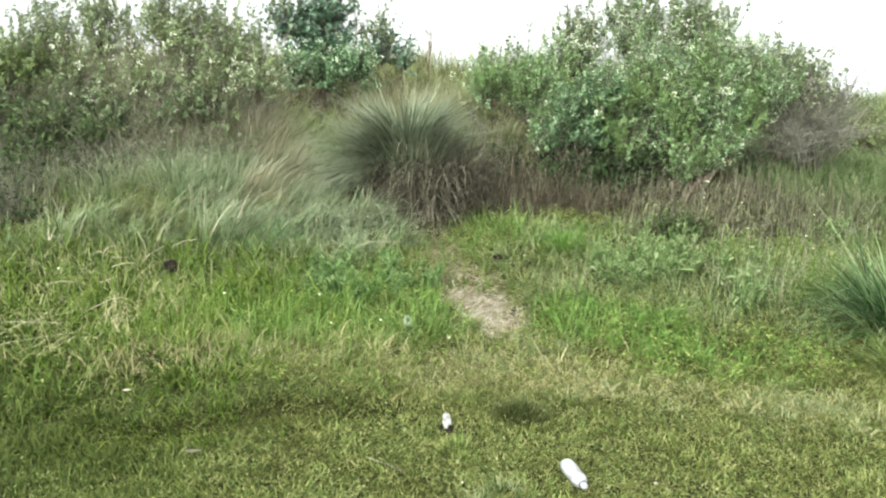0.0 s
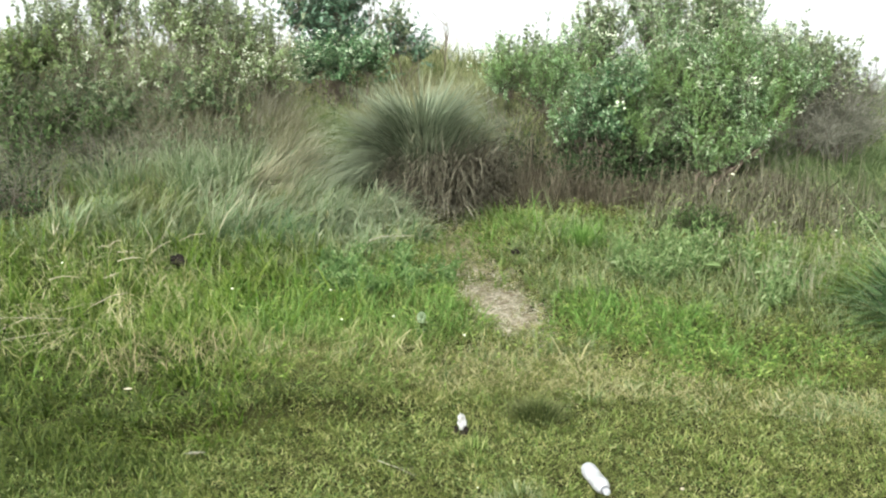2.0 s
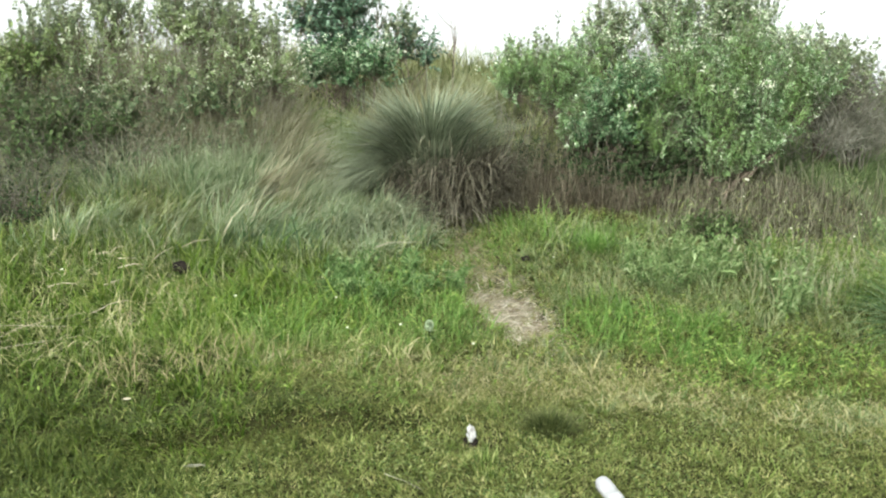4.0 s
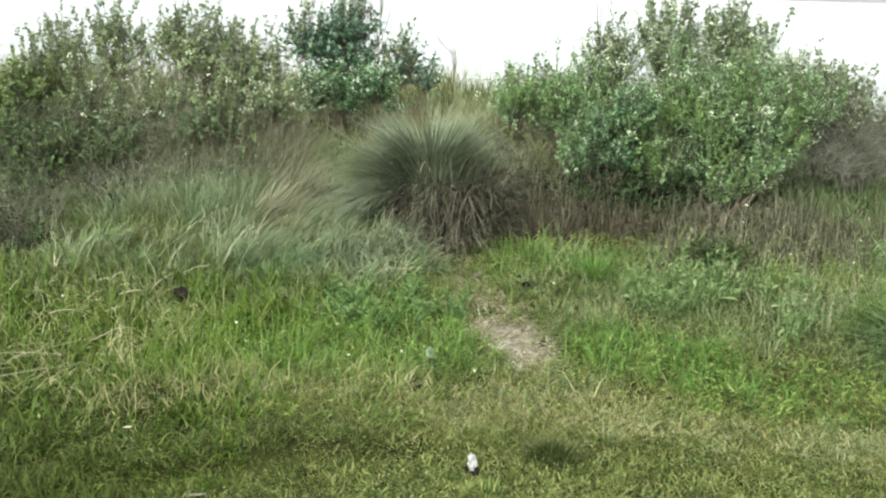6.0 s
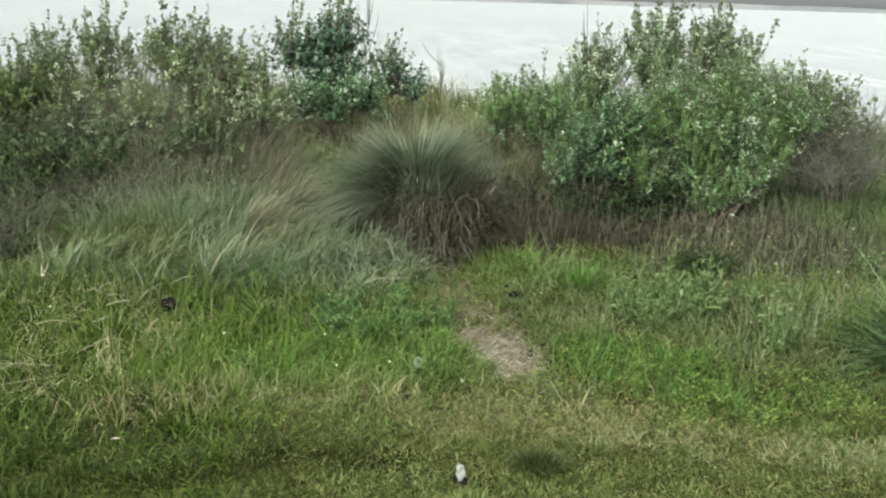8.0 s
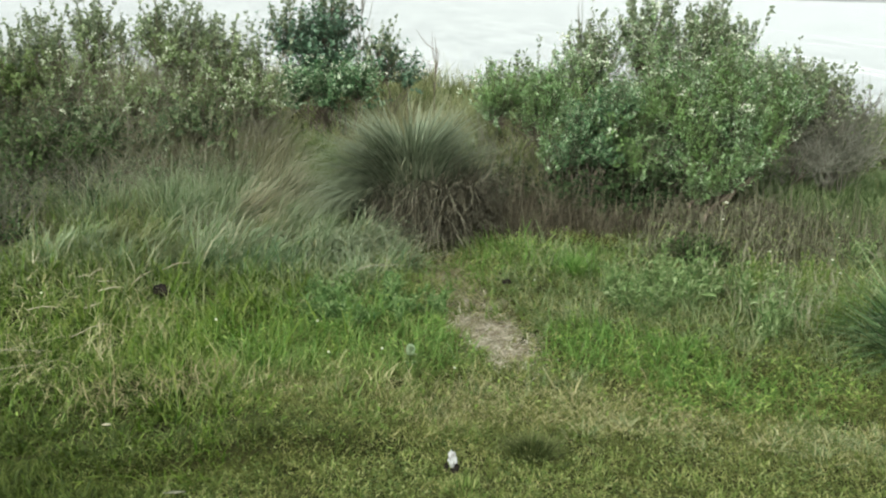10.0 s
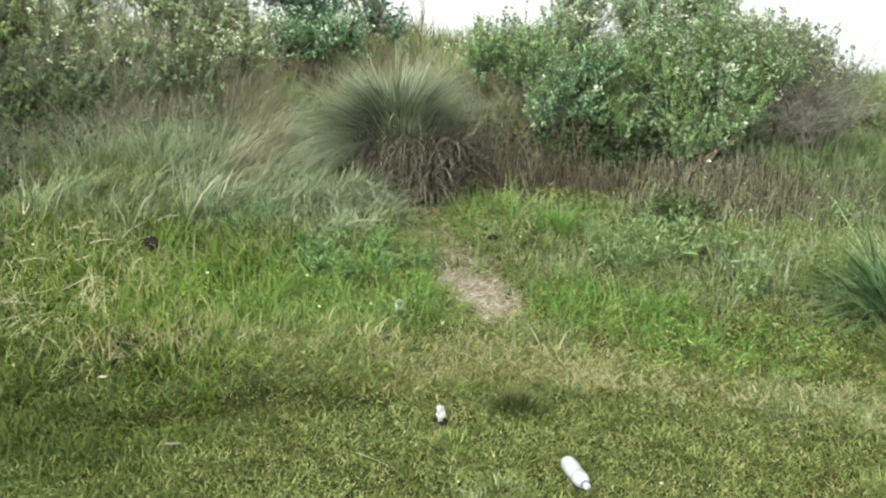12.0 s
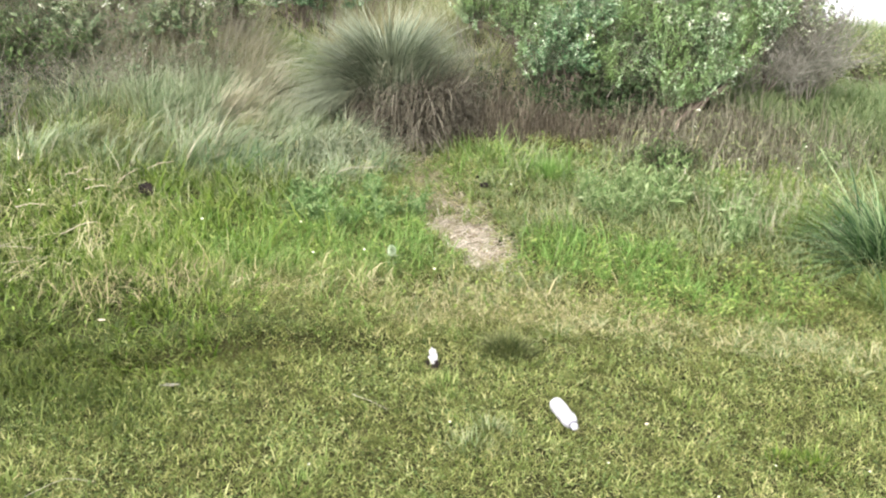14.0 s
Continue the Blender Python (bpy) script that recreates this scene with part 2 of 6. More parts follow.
GREY_BARK = surface("dead_twig_bark", [(0.085, 0.077, 0.058), (0.15, 0.138, 0.107), (0.27, 0.25, 0.20)], 7, 0.9, 0.5, 80)
ASH_BARK = surface("ash_grey_twig_bark", [(0.118, 0.115, 0.088), (0.20, 0.195, 0.152), (0.315, 0.31, 0.25)], 7, 0.9, 0.5, 80)
PALE_STICK = surface("bleached_wood", [(0.28, 0.245, 0.17), (0.38, 0.34, 0.25), (0.46, 0.415, 0.32)], 12, 0.8, 0.3, 90)
# Near-black; one lump of it paints a shadowy hole in the grass.
CLOD = surface("near_black_clump", [(0.006, 0.005, 0.004), (0.014, 0.011, 0.008), (0.03, 0.024, 0.018)], 25, 0.95, 0.8, 120)
SHORE = surface("far_shore_stone", [(0.16, 0.17, 0.17), (0.24, 0.24, 0.24), (0.30, 0.30, 0.29)], 0.01, 0.95, 0.1, 0.2)
PLASTIC = surface("white_plastic", [(0.29, 0.295, 0.305), (0.355, 0.355, 0.36), (0.39, 0.39, 0.395)], 8, 0.45, 0.06, 50, depth=0.002)
PLASTIC_CAP = surface("white_cap_plastic", [(0.24, 0.245, 0.255), (0.33, 0.33, 0.34)], 14, 0.5, 0.05, 60, depth=0.002)
DARK_BAND = surface("dark_printed_band", [(0.06, 0.06, 0.075), (0.13, 0.13, 0.15)], 20, 0.5, 0.05, 60, depth=0.002)
PAPER = surface("crumpled_white_paper", [(0.16, 0.15, 0.14), (0.36, 0.355, 0.34), (0.46, 0.455, 0.44)], 28, 0.7, 0.3, 70, depth=0.004)
DRY_LEAF = surface("dry_leaf_strip", [(0.12, 0.12, 0.085), (0.22, 0.21, 0.155)], 20, 0.85, 0.2, 60, depth=0.002)


def ground_material():
    """Sandy soil under thatch: green-brown turf, paler sand with dry bits along the trodden path."""
    m, n, l, out = node_mat("turf_and_sand")
    big, mid, fine = noise_node(n, l, 0.9, 4), noise_node(n, l, 9, 5), noise_node(n, l, 110, 4)
    turf = ramp_node(n, [(0.015, 0.018, 0.006), (0.027, 0.030, 0.010), (0.046, 0.048, 0.017), (0.075, 0.072, 0.03)])
    l.new(range_node(n, l, mid.outputs[0], 0.3, 0.72), turf.inputs[0])
    turf2 = mix_node(n, l, range_node(n, l, big.outputs[0], 0.4, 0.65), turf.outputs[0], (0.033, 0.036, 0.012))
    moss = n.new("ShaderNodeVertexColor")
    moss.layer_name = "sward"
    green = mix_node(n, l, range_node(n, l, fine.outputs[0], 0.3, 0.7), (0.028, 0.036, 0.010), (0.072, 0.082, 0.024))
    turf2 = mix_node(n, l, moss.outputs[0], turf2, green)
    sand = ramp_node(n, [(0.20, 0.165, 0.115), (0.33, 0.285, 0.22), (0.47, 0.42, 0.35)])
    l.new(range_node(n, l, mid.outputs[0], 0.32, 0.68), sand.inputs[0])
    bare = n.new("ShaderNodeVertexColor")
    bare.layer_name = "bare"
    sum_ = n.new("ShaderNodeMath")
    sum_.operation = "MULTIPLY_ADD"
    l.new(mid.outputs[0], sum_.inputs[0])
    sum_.inputs[1].default_value = 1.5
    l.new(bare.outputs[0], sum_.inputs[2])
    base = mix_node(n, l, range_node(n, l, sum_.outputs[0], 1.05, 1.5), turf2, sand.outputs[0])
    grain = mix_node(n, l, range_node(n, l, fine.outputs[0], 0.35, 0.7, 0.0, 0.5), base, (0.03, 0.026, 0.013))
    p = n.new("ShaderNodeBsdfPrincipled")
    p.inputs["Roughness"].default_value, p.inputs["Specular IOR Level"].default_value = 1.0, 0.05
    l.new(grain, p.inputs["Base Color"])
    bp = n.new("ShaderNodeBump")
    bp.inputs["Strength"].default_value, bp.inputs["Distance"].default_value = 0.7, 0.015
    l.new(fine.outputs[0], bp.inputs["Height"])
    l.new(bp.outputs[0], p.inputs["Normal"])
    l.new(p.outputs[0], out.inputs[0])
    return m


def water_material():
    m, n, l, out = node_mat("grey_water")
    c = n.new("ShaderNodeTexCoord")
    mp = n.new("ShaderNodeMapping")
    mp.inputs["Scale"].default_value, mp.inputs["Rotation"].default_value = (0.55, 0.075, 1.0), (0, 0, 0.02)
    l.new(c.outputs["Object"], mp.inputs["Vector"])
    w1, w2 = n.new("ShaderNodeTexNoise"), n.new("ShaderNodeTexNoise")
    w1.inputs["Scale"].default_value, w1.inputs["Detail"].default_value = 1.5, 6
    w2.inputs["Scale"].default_value, w2.inputs["Detail"].default_value = 0.8, 5
    for w in (w1, w2):
        l.new(mp.outputs[0], w.inputs["Vector"])
    col = mix_node(n, l, range_node(n, l, w2.outputs[0], 0.4, 0.62), (0.20, 0.21, 0.205), (0.34, 0.345, 0.335))
    p = n.new("ShaderNodeBsdfPrincipled")
    p.inputs["Roughness"].default_value, p.inputs["IOR"].default_value = 0.18, 1.33
    l.new(col, p.inputs["Base Color"])
    bp = n.new("ShaderNodeBump")
    bp.inputs["Strength"].default_value, bp.inputs["Distance"].default_value = 0.5, 0.4
    l.new(w1.outputs[0], bp.inputs["Height"])
    l.new(bp.outputs[0], p.inputs["Normal"])
    l.new(p.outputs[0], out.inputs[0])
    return m


# ---- helpers of this place ----
RNG = np.random.default_rng(7)


def wob(x, y, s=1.0, k=0.0):
    """Smooth wandering value about -1 to 1 over the plan."""
    return (np.sin(1.7 * x / s + 2.1 * y / s + k) + np.sin(-2.9 * x / s + 1.3 * y / s + 1.7 * k + 1) + np.sin(4.3 * x / s + 3.7 * y / s + 2.3 * k + 2) * 0.6) / 2.6


def smooth(v, a, b):
    t = np.clip((v - a) / (b - a), 0, 1)
    return t * t * (3 - 2 * t)


def mow_edge(x):
    """Where the mown turf ends and the rough begins."""
    return 3.98 + 0.25 * x + 0.06 * np.sin(3.1 * x + 0.4) + 0.035 * np.sin(8.3 * x)


PATH_LINE = [(0.40, 4.80), (0.33, 5.15), (0.18, 5.60), (0.03, 6.05), (-0.06, 6.45), (-0.35, 7.05), (-0.68, 7.7), (-0.85, 8.6), (-0.9, 9.6)]


def path_off(x, y):
    """Distance to the trodden path."""
    best = np.full(np.shape(x), 9.0)
    for (ax, ay), (bx, by) in zip(PATH_LINE[:-1], PATH_LINE[1:]):
        dx, dy = bx - ax, by - ay
        t = np.clip(((x - ax) * dx + (y - ay) * dy) / (dx * dx + dy * dy), 0, 1)
        best = np.minimum(best, np.hypot(x - ax - t * dx, y - ay - t * dy))
    return best


def height(x, y):
    x, y = np.asarray(x, float), np.asarray(y, float)
    s = np.maximum(y - 4.3, 0)
    z = 0.16 * (s + np.exp(-s / 0.35) * 0.35 - 0.35)
    z = np.where(y > 8.6, 0.16 * 3.95 + 0.16 * (1 - np.exp(-(np.maximum(y, 8.6) - 8.6) / 1.0)), z)
    z = z - 3.9 * smooth(y, 10.2, 24)
    near = np.exp(-((x / 6) ** 2)) * smooth(y, -3, 1) * (1 - smooth(y, 12, 16))
    z = z + near * (0.018 * wob(x, y, 0.5) + 0.03 * wob(x, y, 1.6, 2))
    # low scarp at the mown edge, deepest on one side
    z = z + 0.08 * smooth(y - mow_edge(x), -0.02, 0.07) * (1 - smooth(y, 4.4, 5.0)) * smooth(x, -1.5, -1.0) * (1 - smooth(x, -0.4, 0.1)) * near
    z = z - 0.04 * np.exp(-((path_off(x, y) / 0.2) ** 2)) * smooth(y, 4.6, 5.2)
    # the slope falls away on one side
    z = z - 0.17 * smooth(x, 2.0, 2.9) * smooth(y, 7.2, 8.4) * (1 - smooth(y, 12, 16))
    # swells of the dune beside the path
    z = z + 0.05 * np.exp(-(((x + 1.35) / 0.9) ** 2 + ((y - 6.6) / 0.5) ** 2)) + 0.07 * np.exp(-(((x - 2.0) / 0.6) ** 2 + ((y - 6.9) / 0.4) ** 2))
    return z


def mesh_from(name, verts, corners, starts, uvs=None):
    """A mesh from arrays: points, corner indices, first corner of each face."""
    me = bpy.data.meshes.new(name)
    me.vertices.add(len(verts))
    me.vertices.foreach_set("co", np.ascontiguousarray(verts, np.float32).ravel())
    me.loops.add(len(corners))
    me.loops.foreach_set("vertex_index", np.ascontiguousarray(corners, np.int32))
    me.polygons.add(len(starts))
    me.polygons.foreach_set("loop_start", np.ascontiguousarray(starts, np.int32))
    if uvs is not None:
        me.uv_layers.new(name="UVMap").data.foreach_set("uv", np.ascontiguousarray(uvs, np.float32).ravel())
    me.update(calc_edges=True)
    me.validate()
    return me


def joined(chunks):
    """Several (verts, corners, starts, uvs) as one."""
    v0 = l0 = 0
    out = [[], [], [], []]
    for v, c, s, u in chunks:
        out[0].append(v), out[1].append(c + v0), out[2].append(s + l0), out[3].append(u)
        v0, l0 = v0 + len(v), l0 + len(c)
    return [np.concatenate(o) for o in out]


def blades(base, az, length, width, lean, bend, segs=3, twist=0.6):
    """Tapered curved grass blades as arrays."""
    n = len(base)
    az, length, width, lean, bend = (np.broadcast_to(np.asarray(a, float), (n,)) for a in (az, length, width, lean, bend))
    out = np.stack([np.cos(az), np.sin(az), np.zeros(n)], 1)
    tw = RNG.uniform(-twist, twist, n)
    side = np.stack([-np.sin(az + tw), np.cos(az + tw), np.zeros(n)], 1)
    p = np.array(base, float)
    rows, vs = [], []
    for k in range(segs + 1):
        s = k / segs
        w = (width * (1 - s ** 1.6) * 0.5)[:, None]
        if k < segs:
            rows += [p - side * w, p + side * w]
            vs += [s, s]
        else:
            rows.append(p)
            vs.append(1.0)
        a = lean + bend * (s + 0.5 / segs)
        p = p + (length / segs)[:, None] * (np.sin(a)[:, None] * out + np.cos(a)[:, None] * np.array([0, 0, 1.0]))
    m = 2 * segs + 1
    verts = np.stack(rows, 1).reshape(-1, 3)
    pattern, starts, c = [], [], 0
    for k in range(segs - 1):
        pattern += [2 * k, 2 * k + 1, 2 * k + 3, 2 * k + 2]
        starts.append(c)
        c += 4
    pattern += [2 * segs - 2, 2 * segs - 1, 2 * segs]
    starts.append(c)
    c += 3
    pattern = np.array(pattern)
    off = np.arange(n)[:, None]
    corners = (pattern[None] + off * m).ravel()
    starts = (np.array(starts)[None] + off * c).ravel()
    uvs = np.stack([np.tile((pattern % 2).astype(float), n), np.tile(np.array(vs)[pattern], n)], 1)
    return verts, corners, starts, uvs


def leaves(base, way, normal, length, width, fold=0.25):
    """Folded leaves, broadest past the middle, as arrays."""
    n = len(base)
    length, width = (np.broadcast_to(np.asarray(a, float), (n,))[:, None] for a in (length, width))
    way = way / np.linalg.norm(way, axis=1, keepdims=True)
    side = np.cross(way, normal)
    side /= np.linalg.norm(side, axis=1, keepdims=True) + 1e-9
    up = np.cross(side, way)
    lift = fold * width
    rows = [base, base + way * length * 0.35 + side * width * 0.40 + up * lift, base + way * length * 0.72 + side * width * 0.5 + up * lift,
            base + way * length - up * length * 0.08, base + way * length * 0.72 - side * width * 0.5 + up * lift, base + way * length * 0.35 - side * width * 0.40 + up * lift]
    verts = np.stack(rows, 1).reshape(-1, 3)
    pattern = np.array([0, 1, 2, 3, 0, 3, 4, 5])
    off = np.arange(n)[:, None]
    corners = (pattern[None] + off * 6).ravel()
    starts = (np.array([0, 4])[None] + off * 8).ravel()
    v = np.array([0, 0.35, 0.7, 1, 0.7, 0.35])
    uvs = np.stack([np.tile(np.array([0.5, 1, 1, 0.5, 0, 0])[pattern], n), np.tile(v[pattern], n)], 1)
    return verts, corners, starts, uvs


def tubes(points, radius, sides=4):
    """Tapered twigs: points (n, k, 3), radius at root and tip (n, 2)."""
    n, k, _ = points.shape
    way = np.gradient(points, axis=1)
    way /= np.linalg.norm(way, axis=2, keepdims=True) + 1e-9
    ref = np.where(abs(way[..., 2:3]) > 0.9, np.array([1.0, 0, 0]), np.array([0, 0, 1.0]))
    a = np.cross(way, ref)
    a /= np.linalg.norm(a, axis=2, keepdims=True) + 1e-9
    b = np.cross(way, a)
    s = np.linspace(0, 1, k)[None, :, None]
    r = radius[:, None, :1] * (1 - s) + radius[:, None, 1:] * s
    ang = np.arange(sides) * 2 * np.pi / sides
    ring = points[:, :, None] + r[:, :, None] * (np.cos(ang)[None, None, :, None] * a[:, :, None] + np.sin(ang)[None, None, :, None] * b[:, :, None])
    verts = ring.reshape(-1, 3)
    pattern = []
    for j in range(k - 1):
        for i in range(sides):
            i2 = (i + 1) % sides
            pattern += [j * sides + i, j * sides + i2, (j + 1) * sides + i2, (j + 1) * sides + i]
    pattern = np.array(pattern)
    off = np.arange(n)[:, None]
    corners = (pattern[None] + off * k * sides).ravel()
    starts = (np.arange(0, len(pattern), 4)[None] + off * len(pattern)).ravel()
    return verts, corners, starts, np.zeros((len(corners), 2))


def thing(name, label, category, group="", kind="", at=(0, 0, 0)):
    ob = new(name)
    ob.location = at
    ob.empty_display_size = 0.05
    return tagged(ob, label, category, group, kind)


def piece(name, chunk, material, parent=None, label=""):
    """Arrays in world places as one mesh object, under its thing."""
    v, c, s, u = chunk
    at = np.array(parent.location if parent else (0, 0, 0), float)
    me = mesh_from(name, v - at, c, s, u)
    me.materials.append(material)
    ob = new(name, me)
    ob.parent = parent
    return tagged(ob, label)


def part(name, bm, material, parent=None, label=""):
    me = bpy.data.meshes.new(name)
    bm.to_mesh(me)
    bm.free()
    me.materials.append(material)
    for f in me.polygons:
        f.use_smooth = True
    ob = new(name, me)
    ob.parent = parent
    return tagged(ob, label)


def stuff(name, chunk, material, label, category):
    return tagged(piece(name, chunk, material), label, category, "", "stuff")


def scatter(n, x0, x1, y0, y1):
    return RNG.uniform(x0, x1, n), RNG.uniform(y0, y1, n)


def tufts(n, per, x0, x1, y0, y1, r):
    """Places in loose tufts, with a number for each tuft."""
    m = n // per
    cx, cy = scatter(m, x0, x1, y0, y1)
    k = np.repeat(np.arange(m), per)
    return cx[k] + RNG.normal(0, r, len(k)), cy[k] + RNG.normal(0, r, len(k)), RNG.random(m)[k], RNG.uniform(0, 6.283, m)[k]


def on_ground(x, y, sink=0.006):
    return np.stack([x, y, height(x, y) - sink], 1)


def blob(x, y, cx, cy, rx, ry):
    """1 inside a soft oval of the plan, 0 outside."""
    return 1 - smooth(np.hypot((x - cx) / rx, (y - cy) / ry) + 0.25 * wob(x, y, 0.35, cx), 0.7, 1.25)


# ---- the large structure ----
def stretch(near0, near1, step, far0, far1):
    """Plan coordinates: even steps near, growing ones out to the far ends."""
    mid = np.arange(near0, near1 + step / 2, step)
    lo, hi, d = [near0], [near1], step
    while lo[-1] > far0 or hi[-1] < far1:
        d *= 1.35
        if lo[-1] > far0:
            lo.append(max(far0, lo[-1] - d))
        if hi[-1] < far1:
            hi.append(min(far1, hi[-1] + d))
    return np.concatenate([lo[:0:-1], mid, hi[1:]])


def build_ground():
    xs, ys = stretch(-4.2, 4.4, 0.045, -2600, 2600), stretch(2.0, 10.4, 0.045, -400, 2600)
    gx, gy = np.meshgrid(xs, ys)
    gz = height(gx, gy)
    verts = np.stack([gx, gy, gz], 2).reshape(-1, 3)
    w, h = len(xs), len(ys)
    k = (np.arange(h - 1)[:, None] * w + np.arange(w - 1)[None]).ravel()
    corners = np.stack([k, k + 1, k + w + 1, k + w], 1).ravel()
    me = mesh_from("ground", verts, corners, np.arange(0, len(corners), 4))
    me.materials.append(ground_material())
    x, y = verts[:, 0], verts[:, 1]
    worn = bare_mask(x, y)
    beach = smooth(y, 11, 16)
    col = np.stack([np.maximum(worn, beach)] * 3 + [np.ones(len(x))], 1)
    sward = (1 - smooth(0.42 * y + 0.2 - abs(x - 0.1), -0.3, 0.1) * smooth(y, 2.2, 2.6)) * (1 - smooth(y, 9, 11))
    col2 = np.stack([sward] * 3 + [np.ones(len(x))], 1)
    me.color_attributes.new("sward", "FLOAT_COLOR", "POINT").data.foreach_set("color", col2.astype(np.float32).ravel())
    me.color_attributes.new("bare", "FLOAT_COLOR", "POINT").data.foreach_set("color", col.astype(np.float32).ravel())
    tagged(new("ground", me), "sandy dune ground with turf and a worn path", "ground", "", "structure")


def sand_patch(x, y):
    """The worn patch of bare sand, its rim broken by turf."""
    u, v = x - 0.315, y - 5.19
    r = np.hypot((u + 0.32 * v) / 0.235, v / 0.44) + 0.22 * wob(x, y * 1.6, 0.11, 1) + 0.20 * wob(x, y * 2.2, 0.045, 3)
    return 1 - smooth(r, 0.35, 1.1)


def bare_mask(x, y):
    """How bare the ground lies: the worn patch and the thin trodden line above it."""
    d = path_off(x, y) + 0.06 * wob(x, y, 0.10) + 0.045 * wob(x, y, 0.045, 3)
    line = 0.6 * (1 - smooth(d, 0.04, 0.28)) * smooth(y, 5.2, 5.5) * (1 - smooth(y, 6.0, 6.5))
    return np.maximum(sand_patch(x, y), line)


build_ground()
bm = bmesh.new()
for px, py in ((-2600, 17), (2600, 17), (2600, 2600), (-2600, 2600)):
    bm.verts.new((px, py, -2.0))
bm.faces.new(bm.verts)
tagged(part("water", bm, water_material()), "pale grey rippled water of a wide estuary", "water", "", "structure")


def build_far_shore():
    """A long low embankment across the water."""
    xs = np.linspace(-1500, 1500, 220)
    top = 5.0 + 1.2 * np.sin(xs / 37) * np.sin(xs / 91 + 1) + RNG.uniform(-0.5, 0.5, len(xs))
    prof = [(0, -2.4), (12, 0.55), (26, 1.0), (60, 0.9), (90, -2.4)]
    rows = []
    for off, z in prof:
        zz = np.full(len(xs), z) if z < 0 else top * z
        rows.append(np.stack([xs, np.full(len(xs), 1600.0 + off), zz], 1))
    verts = np.concatenate(rows)
    w = len(xs)
    k = (np.arange(len(prof) - 1)[:, None] * w + np.arange(w - 1)[None]).ravel()
    corners = np.stack([k, k + 1, k + w + 1, k + w], 1).ravel()
    me = mesh_from("far_shore", verts, corners, np.arange(0, len(corners), 4))
    me.materials.append(SHORE)
    tagged(new("backdrop_shore", me), "low grey stone embankment on the far shore", "shore", "", "structure")


build_far_shore()


# ---- grass of the open ground ----
def lush_mask(x, y):
    return np.clip(0.7 * blob(x, y, -0.40, 5.05, 0.80, 0.40) + 0.38 * blob(x, y, 0.55, 6.15, 0.55, 0.30) + 1.1 * blob(x, y, 0.90, 4.95, 0.42, 0.30) + 1.0 * blob(x, y, 1.30, 4.66, 0.46, 0.30) + 0.8 * blob(x, y, 1.15, 4.42, 0.30, 0.16) + 0.7 * blob(x, y, 1.75, 4.75, 0.35, 0.3) + 0.5 * blob(x, y, 0.15, 5.9, 0.3, 0.2), 0, 1)


def dry_mask(x, y):
    return np.clip(0.1 * blob(x, y, -1.75, 4.95, 0.55, 0.55) + 0.15 * blob(x, y, 2.1, 6.55, 0.95, 0.50) + 0.85 * blob(x, y, 0.35, 4.42, 0.95, 0.26) + 0.35 * blob(x, y, 1.8, 4.18, 0.6, 0.2), 0, 1)


def in_plan(x, y, margin=0.5):
    return abs(x - 0.1) < 0.42 * y + margin


def thatch(name, label, n, x0, x1, y0, y1, inside, size=1.0, material=None):
    """Short flattened blades that mat the turf."""
    x, y, own, turn = tufts(n, 5, x0, x1, y0, y1, 0.02)
    keep = inside(x, y)
    x, y = x[keep], y[keep]
    n = len(x)
    p = on_ground(x, y, -0.002)
    p[:, 2] += RNG.uniform(0, 0.014, n) * size
    ch = blades(p, RNG.uniform(0, 6.283, n), RNG.uniform(0.014, 0.04, n) * size, RNG.uniform(0.003, 0.0065, n), RNG.uniform(0.7, 1.5, n), 0.0, 1, 1.5)
    stuff(name, ch, material or THATCH, label, "grass")


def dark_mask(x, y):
    """Where mown blades are dropped and the dark blades stand taller."""
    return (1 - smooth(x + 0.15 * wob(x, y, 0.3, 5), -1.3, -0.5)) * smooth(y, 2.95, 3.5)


def strip_mask(x, y):
    """Strip thinned to dark soil, standing in for shadow where the turf breaks off."""
    mid = mow_edge(x) - 0.02 + 0.03 * wob(x, y * 0, 0.2, 4)
    return np.exp(-((y - mid) / 0.045) ** 2) * smooth(x, -1.4, -1.05) * (1 - smooth(x, -0.42, -0.2)) * (0.75 + 0.25 * wob(x, y, 0.12, 2))


